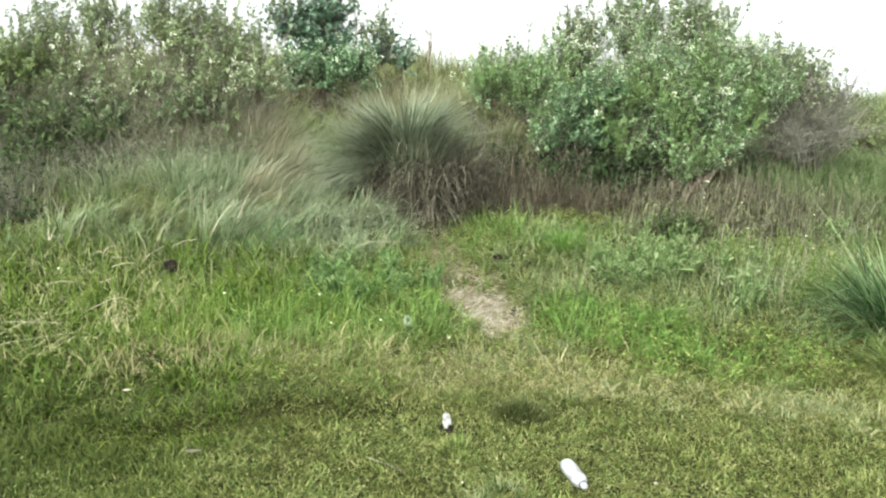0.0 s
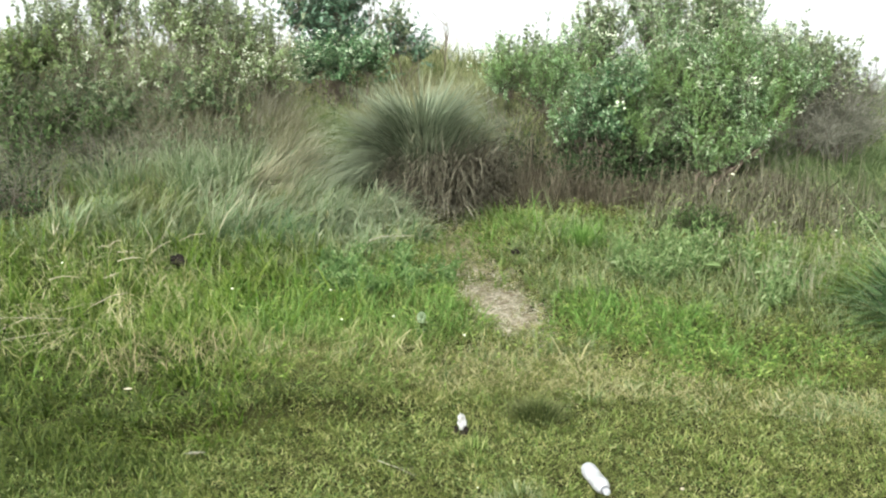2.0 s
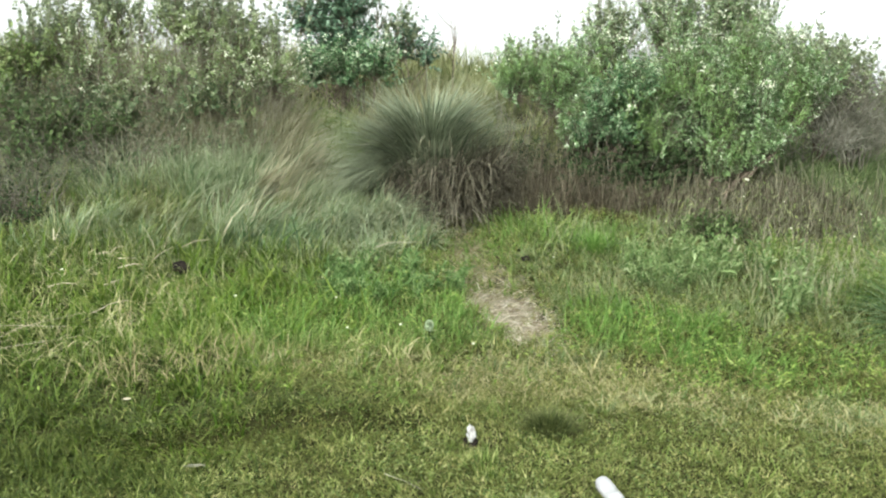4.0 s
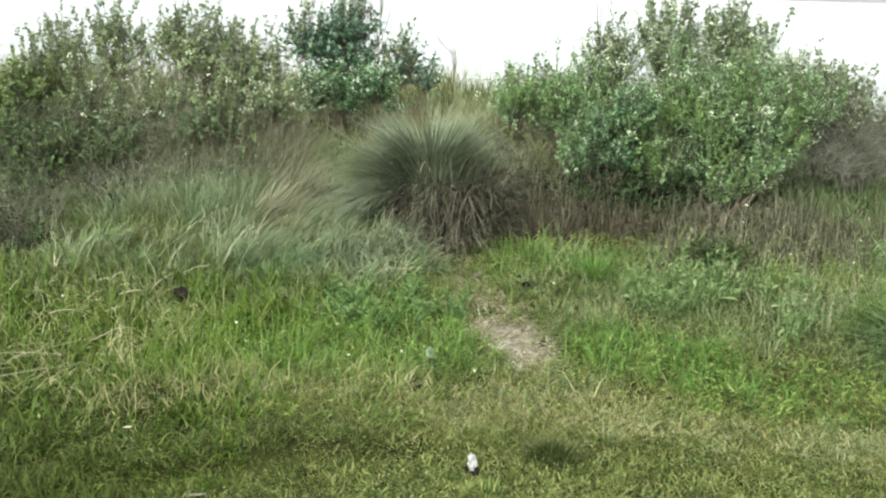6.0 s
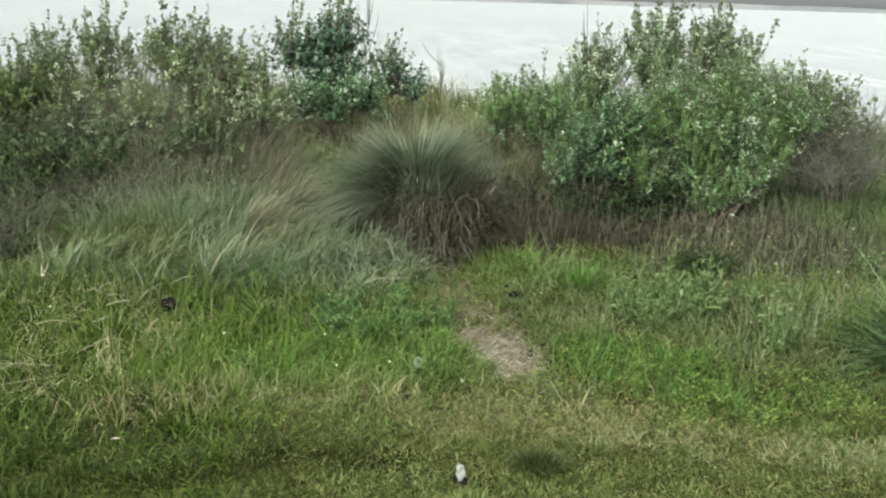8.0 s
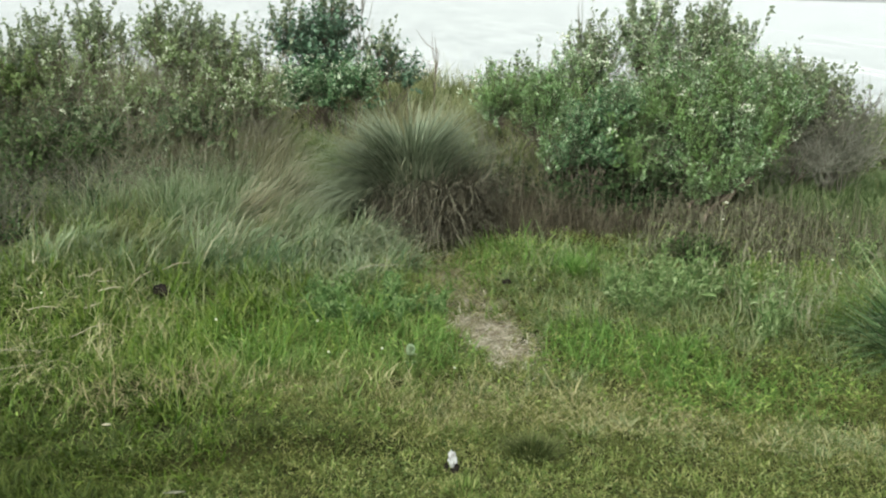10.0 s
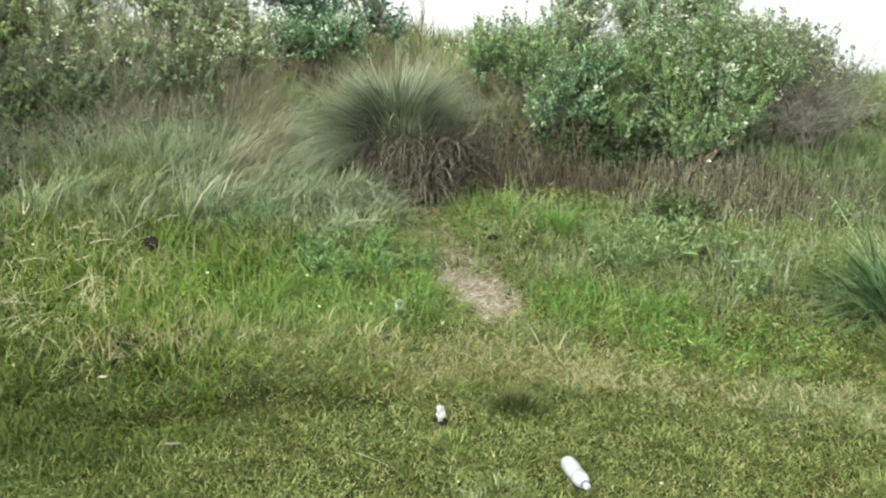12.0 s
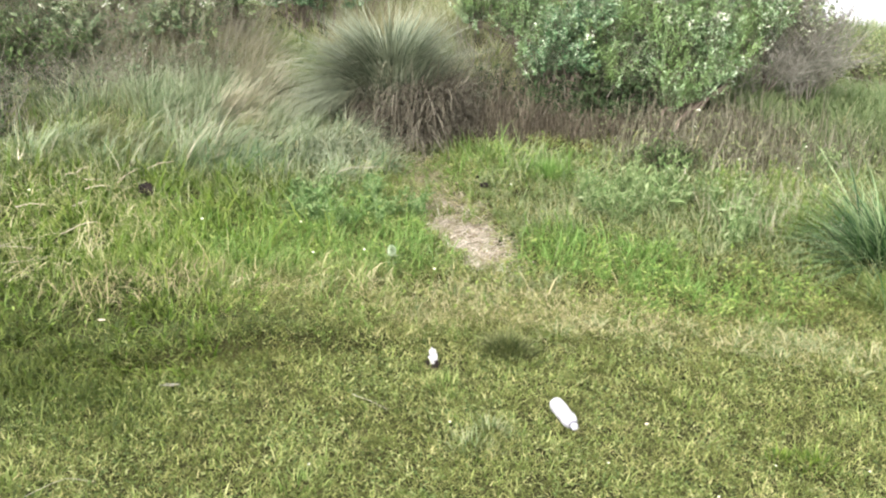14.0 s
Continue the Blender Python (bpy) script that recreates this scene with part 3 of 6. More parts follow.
def build_mown():
    thatch("turf_thatch", "matted short blades and dry bits in the turf", 230000, -3.0, 3.4, 2.4, 5.0, lambda x, y: in_plan(x, y, 0.4) & (y < mow_edge(x) + 0.25) & (RNG.random(len(x)) > np.maximum(0.8 * dark_blade_mask(x, y), (0.8 + 0.15 * smooth(y, 3.3, 3.6)) * dark_mask(x, y))) & (RNG.random(len(x)) > 0.75 * strip_mask(x, y)))
    x, y, own, turn = tufts(190000, 9, -3.2, 3.6, 2.3, 5.0, 0.013)
    keep = in_plan(x, y, 0.6) & (y < mow_edge(x) + RNG.normal(0.10, 0.10, len(x))) & (RNG.random(len(x)) > (0.8 + 0.15 * smooth(y, 3.3, 3.6)) * dark_mask(x, y)) & (RNG.random(len(x)) > 0.7 * strip_mask(x, y))
    keep &= RNG.random(len(x)) > 0.75 * lush_mask(x, y) * (x > 0.6)
    x, y, own, turn = x[keep], y[keep], own[keep], turn[keep]
    n = len(x)
    tall = (0.034 + 0.012 * wob(x, y, 0.3, 1)) * (0.6 + 0.9 * own ** 2)
    L = np.clip(tall * RNG.lognormal(0.0, 0.25, n), 0.014, 0.075)
    ch = blades(on_ground(x, y), turn + RNG.normal(0, 1.1, n), L, RNG.uniform(0.0045, 0.009, n), RNG.uniform(0.2, 1.25, n), RNG.uniform(0.2, 1.2, n), 2)
    stuff("mown_grass", ch, MOWN, "short mown turf grass with dry tips", "grass")
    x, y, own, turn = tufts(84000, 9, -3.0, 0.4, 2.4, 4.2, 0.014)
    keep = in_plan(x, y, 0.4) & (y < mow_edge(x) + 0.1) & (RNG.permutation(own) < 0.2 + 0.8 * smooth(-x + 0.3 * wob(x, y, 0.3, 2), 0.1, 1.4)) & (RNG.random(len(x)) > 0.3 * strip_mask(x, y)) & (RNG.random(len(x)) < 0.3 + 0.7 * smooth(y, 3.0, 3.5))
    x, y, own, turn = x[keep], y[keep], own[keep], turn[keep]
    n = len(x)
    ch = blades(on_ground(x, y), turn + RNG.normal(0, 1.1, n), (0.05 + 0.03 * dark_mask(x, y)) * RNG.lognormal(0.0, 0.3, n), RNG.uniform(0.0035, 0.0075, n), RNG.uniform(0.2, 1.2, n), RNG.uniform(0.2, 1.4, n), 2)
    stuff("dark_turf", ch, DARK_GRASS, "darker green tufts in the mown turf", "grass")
    thatch("overhang_mat", "dull olive mat of grass over the turf's broken edge", 11000, -1.6, 0.0, 3.6, 4.3, lambda x, y: RNG.random(len(x)) < 0.4 * np.exp(-((y - mow_edge(x) - 0.13) / 0.10) ** 2) * smooth(x, -1.5, -1.0) * (1 - smooth(x, -0.5, -0.1)), 2.0, DIM_OLIVE)
    # sparse blades inside the strip that imitates the overhang's shadow
    thatch("shadow_strip_grass", "short dull blades along the strip thinned to stand for shadow", 20000, -1.6, -0.1, 3.5, 4.0, lambda x, y: RNG.random(len(x)) < strip_mask(x, y), 1.5, THATCH)
    x, y = scatter(130000, -7, 7, -5, 9)
    keep = ~((y > 2.4) & in_plan(x, y, 0.25)) & (y < 10 - 0.02 * x * x)
    x, y = x[keep], y[keep]
    n = len(x)
    ch = blades(on_ground(x, y), RNG.uniform(0, 6.283, n), (0.05 + 0.10 * smooth(y - mow_edge(x), 0, 0.8)) * RNG.lognormal(0, 0.3, n), RNG.uniform(0.010, 0.018, n), RNG.uniform(0.2, 1.1, n), RNG.uniform(0.2, 1.1, n), 2)
    stuff("open_lawn_grass", ch, MOWN, "thin turf of the open lawn", "grass")
    x, y = scatter(38000, -2.8, 3.2, 2.4, 5.0)
    keep = in_plan(x, y, 0.35) & (y < mow_edge(x) + 0.1) & (wob(x, y, 0.22, 5) + RNG.normal(0, 0.35, len(x)) > 0.0)
    x, y = x[keep], y[keep]
    n = len(x)
    b = on_ground(x, y)
    b[:, 2] += RNG.uniform(0.01, 0.035, n)
    az = RNG.uniform(0, 6.283, n)
    ch = leaves(b, np.stack([np.cos(az), np.sin(az), RNG.uniform(-0.1, 0.7, n)], 1), np.tile([0, 0, 1.0], (n, 1)), RNG.uniform(0.010, 0.026, n), RNG.uniform(0.005, 0.010, n))
    stuff("lawn_weeds", ch, CLOVER, "small clover-like leaves in the mown turf", "weeds")


def dark_blade_mask(x, y):
    """Where dark blades take the place of lighter grass."""
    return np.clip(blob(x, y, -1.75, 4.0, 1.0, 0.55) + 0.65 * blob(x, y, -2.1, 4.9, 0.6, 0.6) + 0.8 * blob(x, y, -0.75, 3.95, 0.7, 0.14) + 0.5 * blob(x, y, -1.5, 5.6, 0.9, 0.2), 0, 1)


def deep_mask(x, y):
    """Where broad deep green blades arch over the edge of the turf."""
    return (1 - smooth(x + 0.25 * wob(x, y, 0.5, 4), -1.25, -0.35)) * smooth(y, 3.5, 3.8) * (1 - smooth(y, 5.5, 5.9))


def build_deep():
    """Clumps of broad arching blades with dark gaps between them."""
    x, y, own, turn = tufts(24000, 20, -3.2, 0.1, 3.45, 5.95, 0.024)
    keep = in_plan(x, y) & (own < 1.1 * deep_mask(x, y)) & (y > mow_edge(x) - 0.15 + 0.1 * wob(x, y, 0.3, 8))
    x, y, own, turn = x[keep], y[keep], RNG.permutation(own)[keep], turn[keep]
    n = len(x)
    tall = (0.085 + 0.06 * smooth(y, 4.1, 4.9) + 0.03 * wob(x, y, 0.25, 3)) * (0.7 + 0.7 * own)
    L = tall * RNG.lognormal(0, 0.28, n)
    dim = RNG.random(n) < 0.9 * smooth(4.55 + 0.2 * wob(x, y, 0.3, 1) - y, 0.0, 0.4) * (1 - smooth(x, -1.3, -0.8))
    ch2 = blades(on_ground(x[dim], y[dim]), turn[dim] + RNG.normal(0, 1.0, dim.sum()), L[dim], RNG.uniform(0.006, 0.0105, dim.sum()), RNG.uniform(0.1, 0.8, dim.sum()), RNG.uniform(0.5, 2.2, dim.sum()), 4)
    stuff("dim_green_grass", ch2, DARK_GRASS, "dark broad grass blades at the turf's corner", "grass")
    k = (~dim).sum()
    ch = blades(on_ground(x[~dim], y[~dim]), turn[~dim] + RNG.normal(0, 1.0, k), L[~dim], RNG.uniform(0.006, 0.0115, k), RNG.uniform(0.1, 0.8, k), RNG.uniform(0.5, 2.2, k), 4)
    stuff("deep_green_grass", ch, DEEP, "broad deep green grass blades arching in clumps", "grass")
    x, y, own, turn = tufts(3200, 8, -3.0, 0.2, 4.15, 5.7, 0.04)
    x2, y2, own2, turn2 = tufts(900, 5, -1.6, -0.6, 3.95, 4.45, 0.05)
    keep = in_plan(x, y) & (own < 0.4 * blob(x, y, -1.75, 4.95, 0.62, 0.62))
    keep2 = own2 < 0.8 * blob(x2, y2, -1.06, 4.22, 0.42, 0.16)
    drab = np.repeat([False, True], [keep.sum(), keep2.sum()])
    x, y, turn = (np.concatenate([a[keep], b[keep2]]) for a, b in ((x, x2), (y, y2), (turn, turn2)))
    for m, name, mat, label in ((drab, "brown_straw", DRAB, "brown curled dead stems matted in the grass"), (~drab, "tan_straw", TAN, "tan dead stems lying bent in the grass")):
        n = m.sum()
        p = on_ground(x[m], y[m], 0)
        p[:, 2] += RNG.uniform(0.04, 0.12, n)
        ch = blades(p, turn[m] + RNG.normal(0, 0.9, n), RNG.uniform(0.06, 0.18, n), RNG.uniform(0.002, 0.005, n), RNG.uniform(0.5, 1.4, n), RNG.uniform(-1.5, 3.0, n), 7)
        stuff(name, ch, mat, label, "straw")


def build_rough():
    thatch("dry_turf_bits", "pale dry bits matted along the turf's edge", 26000, -0.6, 2.4, 3.9, 4.8, lambda x, y: RNG.random(len(x)) < np.clip(blob(x, y, 0.5, 4.38, 0.9, 0.22) + 0.45 * blob(x, y, 1.75, 4.15, 0.6, 0.17), 0, 1) * 0.9, 1.4, STRAW)
    thatch("rough_thatch", "matted dry and green bits under the rough grass", 190000, -3.3, 3.8, 3.8, 6.6, lambda x, y: in_plan(x, y, 0.3) & (y > mow_edge(x)) & (RNG.random(len(x)) > 0.8 * dark_blade_mask(x, y)) & (RNG.random(len(x)) > 0.7 * deep_mask(x, y)) & (RNG.random(len(x)) > bare_mask(x, y) * 0.9), 1.6)
    x, y, own, turn = tufts(170000, 12, -3.4, 3.9, 3.7, 6.9, 0.018)
    e = y - mow_edge(x)
    worn = bare_mask(x, y)
    lush, dry = lush_mask(x, y), dry_mask(x, y)
    keep = in_plan(x, y) & (e > RNG.normal(0.02, 0.05, len(x)) - 0.15 * lush) & (own > np.maximum(worn * 1.15 - 0.12, 0.5 * (1 - smooth(path_off(x, y) + 0.08 * wob(x, y, 0.2), 0.08, 0.32)) * smooth(y, 5.2, 5.5)))
    keep &= ~((y > 6.35) & (abs(x - 0.5) < 1.0)) & (RNG.random(len(x)) > np.maximum(0.62 * deep_mask(x, y), 0.9 * blob(x, y, -2.5, 6.05, 0.45, 0.3)))
    x, y, e, lush, dry, worn, own, turn = (a[keep] for a in (x, y, e, lush, dry, worn, own, turn))
    near_path = 1 - smooth(path_off(x, y), 0.1, 0.35)
    tall = 0.04 + 0.055 * smooth(e, 0.1, 0.9) + 0.022 * wob(x, y, 0.28, 2) - 0.04 * near_path + 0.015 * lush - 0.015 * smooth(x, 0.2, 0.8) * (1 - smooth(y, 5.0, 5.6)) + 0.04 * (1 - smooth(x, -1.6, -0.8))
    tall = np.maximum(tall, 0.022)
    tall = tall * (0.65 + 0.8 * RNG.permutation(own) ** 1.5)
    pick = 0.5 * own + 0.5 * RNG.random(len(x))
    sort = np.where(pick < 0.1 + lush * 0.75, 1, np.where(pick > 0.93 - dry * 0.42, 2, 0))
    sort = np.where((sort == 1) & (lush < 0.05), 0, sort)
    dark_share = dark_blade_mask(x, y)
    sort = np.where(RNG.random(len(x)) < 0.85 * dark_share, 3, sort)
    sort = np.where((RNG.random(len(x)) < 0.9 * blob(x, y, 1.95, 6.5, 0.8, 0.42)), 4, sort)
    sort = np.where((sort == 0) & (RNG.random(len(x)) < 0.85 * smooth(x + 0.2 * wob(x, y, 0.4, 7), 0.1, 0.6)), 5, sort)
    sort = np.where((sort < 2) & (RNG.random(len(x)) < 0.8 * blob(x, y, -1.35, 5.62, 1.1, 0.32)), 5, sort)
    tall = tall + 0.03 * blob(x, y, -1.35, 5.62, 1.1, 0.32)
    for k, name, mat, label in ((5, "greyish_rough_grass", MUTED, "greyish green rough grass along the bank and path"), (0, "rough_grass", ROUGH, "rough knee-low grass going yellow at the tips"), (1, "lush_grass", LUSH, "bright fresh green grass beside the path"), (2, "dry_grass", STRAW, "dry straw-coloured grass among the green"), (3, "dark_grass", DARK_GRASS, "long dark green grass at the turf's edge"), (4, "dead_bank_grass", DEAD, "dead brown grass on the bank")):
        m = sort == k
        n = m.sum()
        L = np.clip(tall[m] * RNG.lognormal(0.0, 0.3, n), 0.02, 0.3)
        ch = blades(on_ground(x[m], y[m]), turn[m] + RNG.normal(0, 0.9, n), L, RNG.uniform(0.004, 0.0085, n), RNG.uniform(0.1, 1.0, n), RNG.uniform(0.3, 1.8, n), 3)
        stuff(name, ch, mat, label, "grass")


def build_crest():
    """Thin grass over the upper dune and the crest."""
    x, y, own, turn = tufts(66000, 14, -4.8, 5.2, 6.7, 10.6, 0.025)
    keep = in_plan(x, y, 0.6) & (RNG.random(len(x)) < 0.8 + 0.3 * wob(x, y, 0.3, 6)) & (RNG.random(len(x)) > bare_mask(x, y)) & (y > 6.9 + 0.5 * (abs(x - 2.1) < 1.0))
    x, y, own, turn = x[keep], y[keep], own[keep], turn[keep]
    n = len(x)
    tall = 0.15 + 0.05 * wob(x, y, 0.5, 3) + 0.08 * smooth(y, 8.3, 9.2)
    tall = tall * (1 - 0.6 * (1 - smooth(path_off(x, y), 0.08, 0.3))) * (1 - 0.35 * (x > 2.3))
    L = tall * RNG.lognormal(0, 0.3, n)
    green = ((x > 2.3) & (RNG.random(n) < 0.8)) | ((x < -0.3) & (x > -1.15) & (y < 8.3) & (RNG.random(n) < 0.7))
    for m, name, mat, label in ((green, "green_dune_grass", SLOPE, "green grass on the dune slope between bushes"), (~green, "crest_grass", OLIVE, "olive grass over the dune crest")):
        k = m.sum()
        ch = blades(on_ground(x[m], y[m]), turn[m] + RNG.normal(0, 0.8, k), L[m], RNG.uniform(0.005, 0.009, k), RNG.uniform(0.05, 0.6, k), RNG.uniform(0.2, 1.1, k), 3)
        stuff(name, ch, mat, label, "grass")


def build_marram():
    """The wind-combed bank of dune grass beside the path."""
    x, y, own, turn = tufts(29000, 26, -3.2, 0.12, 5.6, 7.4, 0.026)
    front = 5.74 + 0.06 * wob(x, y * 0, 0.4) + 0.22 * smooth(x, -0.5, 0.1)
    back = 6.10 + 0.95 * smooth(x, -1.4, -0.95) - 0.75 * smooth(x, -0.75, -0.55)
    keep = in_plan(x, y) & (x > -2.2 + RNG.normal(0, 0.12, len(x))) & (y > front + RNG.normal(0, 0.05, len(x))) & (RNG.random(len(x)) > 0.9 * blob(x, y, -2.5, 6.05, 0.42, 0.3)) & (y < back) & (path_off(x, y) > 0.10 + 0.05 * RNG.random(len(x)))
    x, y, own, turn = x[keep], y[keep], own[keep], turn[keep]
    n = len(x)
    tall = 0.20 + 0.025 * wob(x, y, 0.4, 1) + 0.05 * wob(x, y, 0.11, 4)
    tall = (tall + 0.03) * (1 - 0.45 * smooth(y, 6.1, 6.6))
    L = tall * (0.45 + 0.95 * own) * RNG.lognormal(0, 0.22, n)
    az = 0.25 + 1.1 * np.sin(turn) + RNG.normal(0, 0.8, n)
    blue = (np.hypot((x + 0.95) / 0.2, (y - 5.85) / 0.15) + RNG.normal(0, 0.25, n) < 1)
    dry = ~blue & (RNG.random(n) < 0.1 + 0.25 * blob(x, y, -1.3, 6.2, 0.6, 0.2) + 0.25 * smooth(y, 6.5, 7.2))
    for m, name, mat, label in ((~blue & ~dry, "marram_grass", MARRAM, "wind-combed grey-green marram grass with pale tips"), (blue, "blue_green_grass", BLUE_MARRAM, "bluish green clump of dune grass in the bank"), (dry, "bleached_marram", PALE_DRY, "bleached dry blades in the marram bank")):
        k = m.sum()
        ch = blades(on_ground(x[m], y[m]), az[m], 0.9 * L[m], RNG.uniform(0.005, 0.0095, k), RNG.uniform(0.1, 0.8, k), RNG.uniform(0.5, 2.0, k), 5)
        stuff(name, ch, mat, label, "grass")


def build_straw():
    """Long bent bleached stems lying over the grass."""
    x, y = scatter(5200, -2.9, 3.2, 3.95, 6.9)
    keep = in_plan(x, y) & (RNG.random(len(x)) < 0.006 + 0.14 * blob(x, y, -1.75, 4.95, 0.6, 0.6) + 0.12 * blob(x, y, 2.0, 5.6, 0.5, 0.4) + 0.08 * blob(x, y, 2.1, 6.5, 0.9, 0.5)) & (y > mow_edge(x) + 0.1) & (path_off(x, y) > 0.15)
    x, y = x[keep], y[keep]
    n = len(x)
    ch = blades(on_ground(x, y, -0.02), RNG.uniform(0, 6.283, n), RNG.uniform(0.12, 0.34, n), RNG.uniform(0.003, 0.006, n), RNG.uniform(0.1, 0.9, n), RNG.uniform(0.8, 2.4, n), 5)
    stuff("bent_straw", ch, STRAW, "long bleached straw stems bent over the grass", "straw")
    n = 320
    r, t = np.sqrt(RNG.random(n)), RNG.uniform(0, 6.283, n)
    x, y = -1.78 + 0.52 * r * np.cos(t), 5.0 + 0.62 * r * np.sin(t)
    p = on_ground(x, y, -0.04)
    p[:, 2] += RNG.uniform(0, 0.06, n)
    ch = blades(p, RNG.normal(0.3, 1.2, n), RNG.uniform(0.08, 0.26, n), RNG.uniform(0.0025, 0.0052, n), RNG.uniform(0.5, 1.5, n), RNG.uniform(0.3, 2.4, n), 7)
    stuff("straw_tangle", ch, PALE_STRAW, "tangle of long arching pale straw in the rough", "straw")
    x, y, own, turn = tufts(720, 6, 1.5, 2.6, 5.3, 6.0, 0.03)
    keep = RNG.random(len(x)) < blob(x, y, 2.02, 5.66, 0.42, 0.3)
    x, y, turn = x[keep], y[keep], turn[keep]
    n = len(x)
    ch = blades(on_ground(x, y), turn + RNG.normal(0, 0.6, n), RNG.uniform(0.12, 0.26, n), RNG.uniform(0.004, 0.008, n), RNG.uniform(0.0, 0.35, n), RNG.uniform(0.1, 0.9, n), 5)
    stuff("verge_stems", ch, PALE_DRY, "pale dry stems standing on the verge", "dead stems")
    # dead bits trodden flat into the bare patch, browner ones along the line above it
    x, y = scatter(34000, -0.5, 1.0, 4.6, 6.6)
    on_sand = RNG.random(len(x)) < 0.6 * sand_patch(x, y)
    on_line = ~on_sand & (RNG.random(len(x)) < 0.55 * (1 - smooth(path_off(x, y) + 0.07 * wob(x, y, 0.15), 0.06, 0.34)) * smooth(y, 4.75, 5.1))
    for m, name, mat, label in ((on_sand, "trodden_straw", TRODDEN, "trodden dry grass bits on the sandy path"), (on_line, "trodden_thatch", TRACK, "brown trodden thatch along the path")):
        n = m.sum()
        ch = blades(on_ground(x[m], y[m], -0.004), RNG.normal(0, 0.7, n) + 3.1416 * RNG.integers(0, 2, n), RNG.uniform(0.02, 0.09, n), RNG.uniform(0.003, 0.008, n), RNG.uniform(1.1, 1.55, n), RNG.uniform(-0.1, 0.3, n), 2)
        stuff(name, ch, mat, label, "straw")


def build_dead_bank():
    """Matted dead stalks: russet under the bush, grey-brown on the right-hand bank."""
    x, y, own, turn = tufts(8600, 8, 0.12, 2.15, 6.36, 6.95, 0.035)
    keep = (y > 6.44 + 0.06 * wob(x, y * 0, 0.2) + 0.05 * x) & (RNG.random(len(x)) > 0.75 * smooth(x, 1.1, 1.7))
    x, y, own, turn = x[keep], y[keep], own[keep], turn[keep]
    n = len(x)
    L = (0.10 + 0.24 * own) * RNG.lognormal(0, 0.34, n) * (1 - 0.35 * smooth(x, 0.7, 1.0) - 0.2 * smooth(x, 1.2, 1.8))
    ch = blades(on_ground(x, y), turn + RNG.normal(0, 0.9, n), L, RNG.uniform(0.0035, 0.007, n), np.abs(RNG.normal(0, 0.55, n)), RNG.normal(0.5, 1.1, n), 5)
    stuff("russet_stems", ch, RUSSET, "dry russet stems standing under the bush", "dead stems")
    x, y = scatter(19000, 1.0, 3.1, 5.95, 7.4)
    keep = (RNG.random(len(x)) < blob(x, y, 1.95, 6.48, 0.85, 0.42)) & in_plan(x, y)
    x, y = x[keep], y[keep]
    n = len(x)
    L = 0.13 * RNG.lognormal(0, 0.45, n)
    ch = blades(on_ground(x, y), RNG.uniform(0, 6.283, n), L, RNG.uniform(0.004, 0.0095, n), RNG.uniform(0.5, 1.5, n), RNG.uniform(-1.6, 2.4, n), 6)
    stuff("matted_dead_grass", ch, DEAD, "matted grey-brown dead grass on the bank", "dead grass")
    x, y, own, turn = tufts(7500, 14, -3.4, -0.6, 6.1, 7.6, 0.04)
    keep = in_plan(x, y) & (y > 6.12 + 0.8 * smooth(x, -1.4, -0.9)) & ((x < -1.08) | (y < 6.9))
    x, y, own, turn = x[keep], y[keep], own[keep], turn[keep]
    n = len(x)
    L = (0.09 + 0.15 * own) * RNG.lognormal(0, 0.25, n)
    ch = blades(on_ground(x, y), turn + RNG.normal(0, 0.8, n), L, RNG.uniform(0.0035, 0.007, n), RNG.uniform(0.1, 1.2, n), RNG.uniform(-0.6, 1.5, n), 4)
    stuff("brown_undergrowth", ch, UNDERGROWTH, "dead brown undergrowth below the bushes", "dead stems")
    x, y, own, turn = tufts(7000, 14, -3.2, -0.5, 6.3, 7.5, 0.04)
    keep = in_plan(x, y) & (path_off(x, y) > 0.12)
    x, y, own, turn = x[keep], y[keep], own[keep], turn[keep]
    n = len(x)
    ch = blades(on_ground(x, y), 0.3 + RNG.normal(0, 0.8, n), (0.08 + 0.13 * own) * RNG.lognormal(0, 0.2, n), RNG.uniform(0.004, 0.008, n), RNG.uniform(0.2, 0.9, n), RNG.uniform(0.3, 1.4, n), 4)
    stuff("olive_bank_grass", ch, OLIVE, "olive green grass between the bushes", "grass")


def build_side_slope():
    """Green grass on the slope beyond the dead bank."""
    x, y, own, turn = tufts(34000, 14, 1.9, 4.0, 6.3, 8.4, 0.03)
    keep = in_plan(x, y) & (blob(x, y, 2.95, 7.3, 0.85, 0.8) > RNG.random(len(x)))
    x, y, own, turn = x[keep], y[keep], own[keep], turn[keep]
    n = len(x)
    ch = blades(on_ground(x, y), turn + RNG.normal(0, 0.7, n), (0.10 + 0.10 * own) * RNG.lognormal(0, 0.25, n), RNG.uniform(0.004, 0.008, n), RNG.uniform(0.2, 1.0, n), RNG.uniform(0.3, 1.5, n), 4)
    stuff("slope_grass", ch, SLOPE, "soft green grass on the side slope", "grass")


build_side_slope()


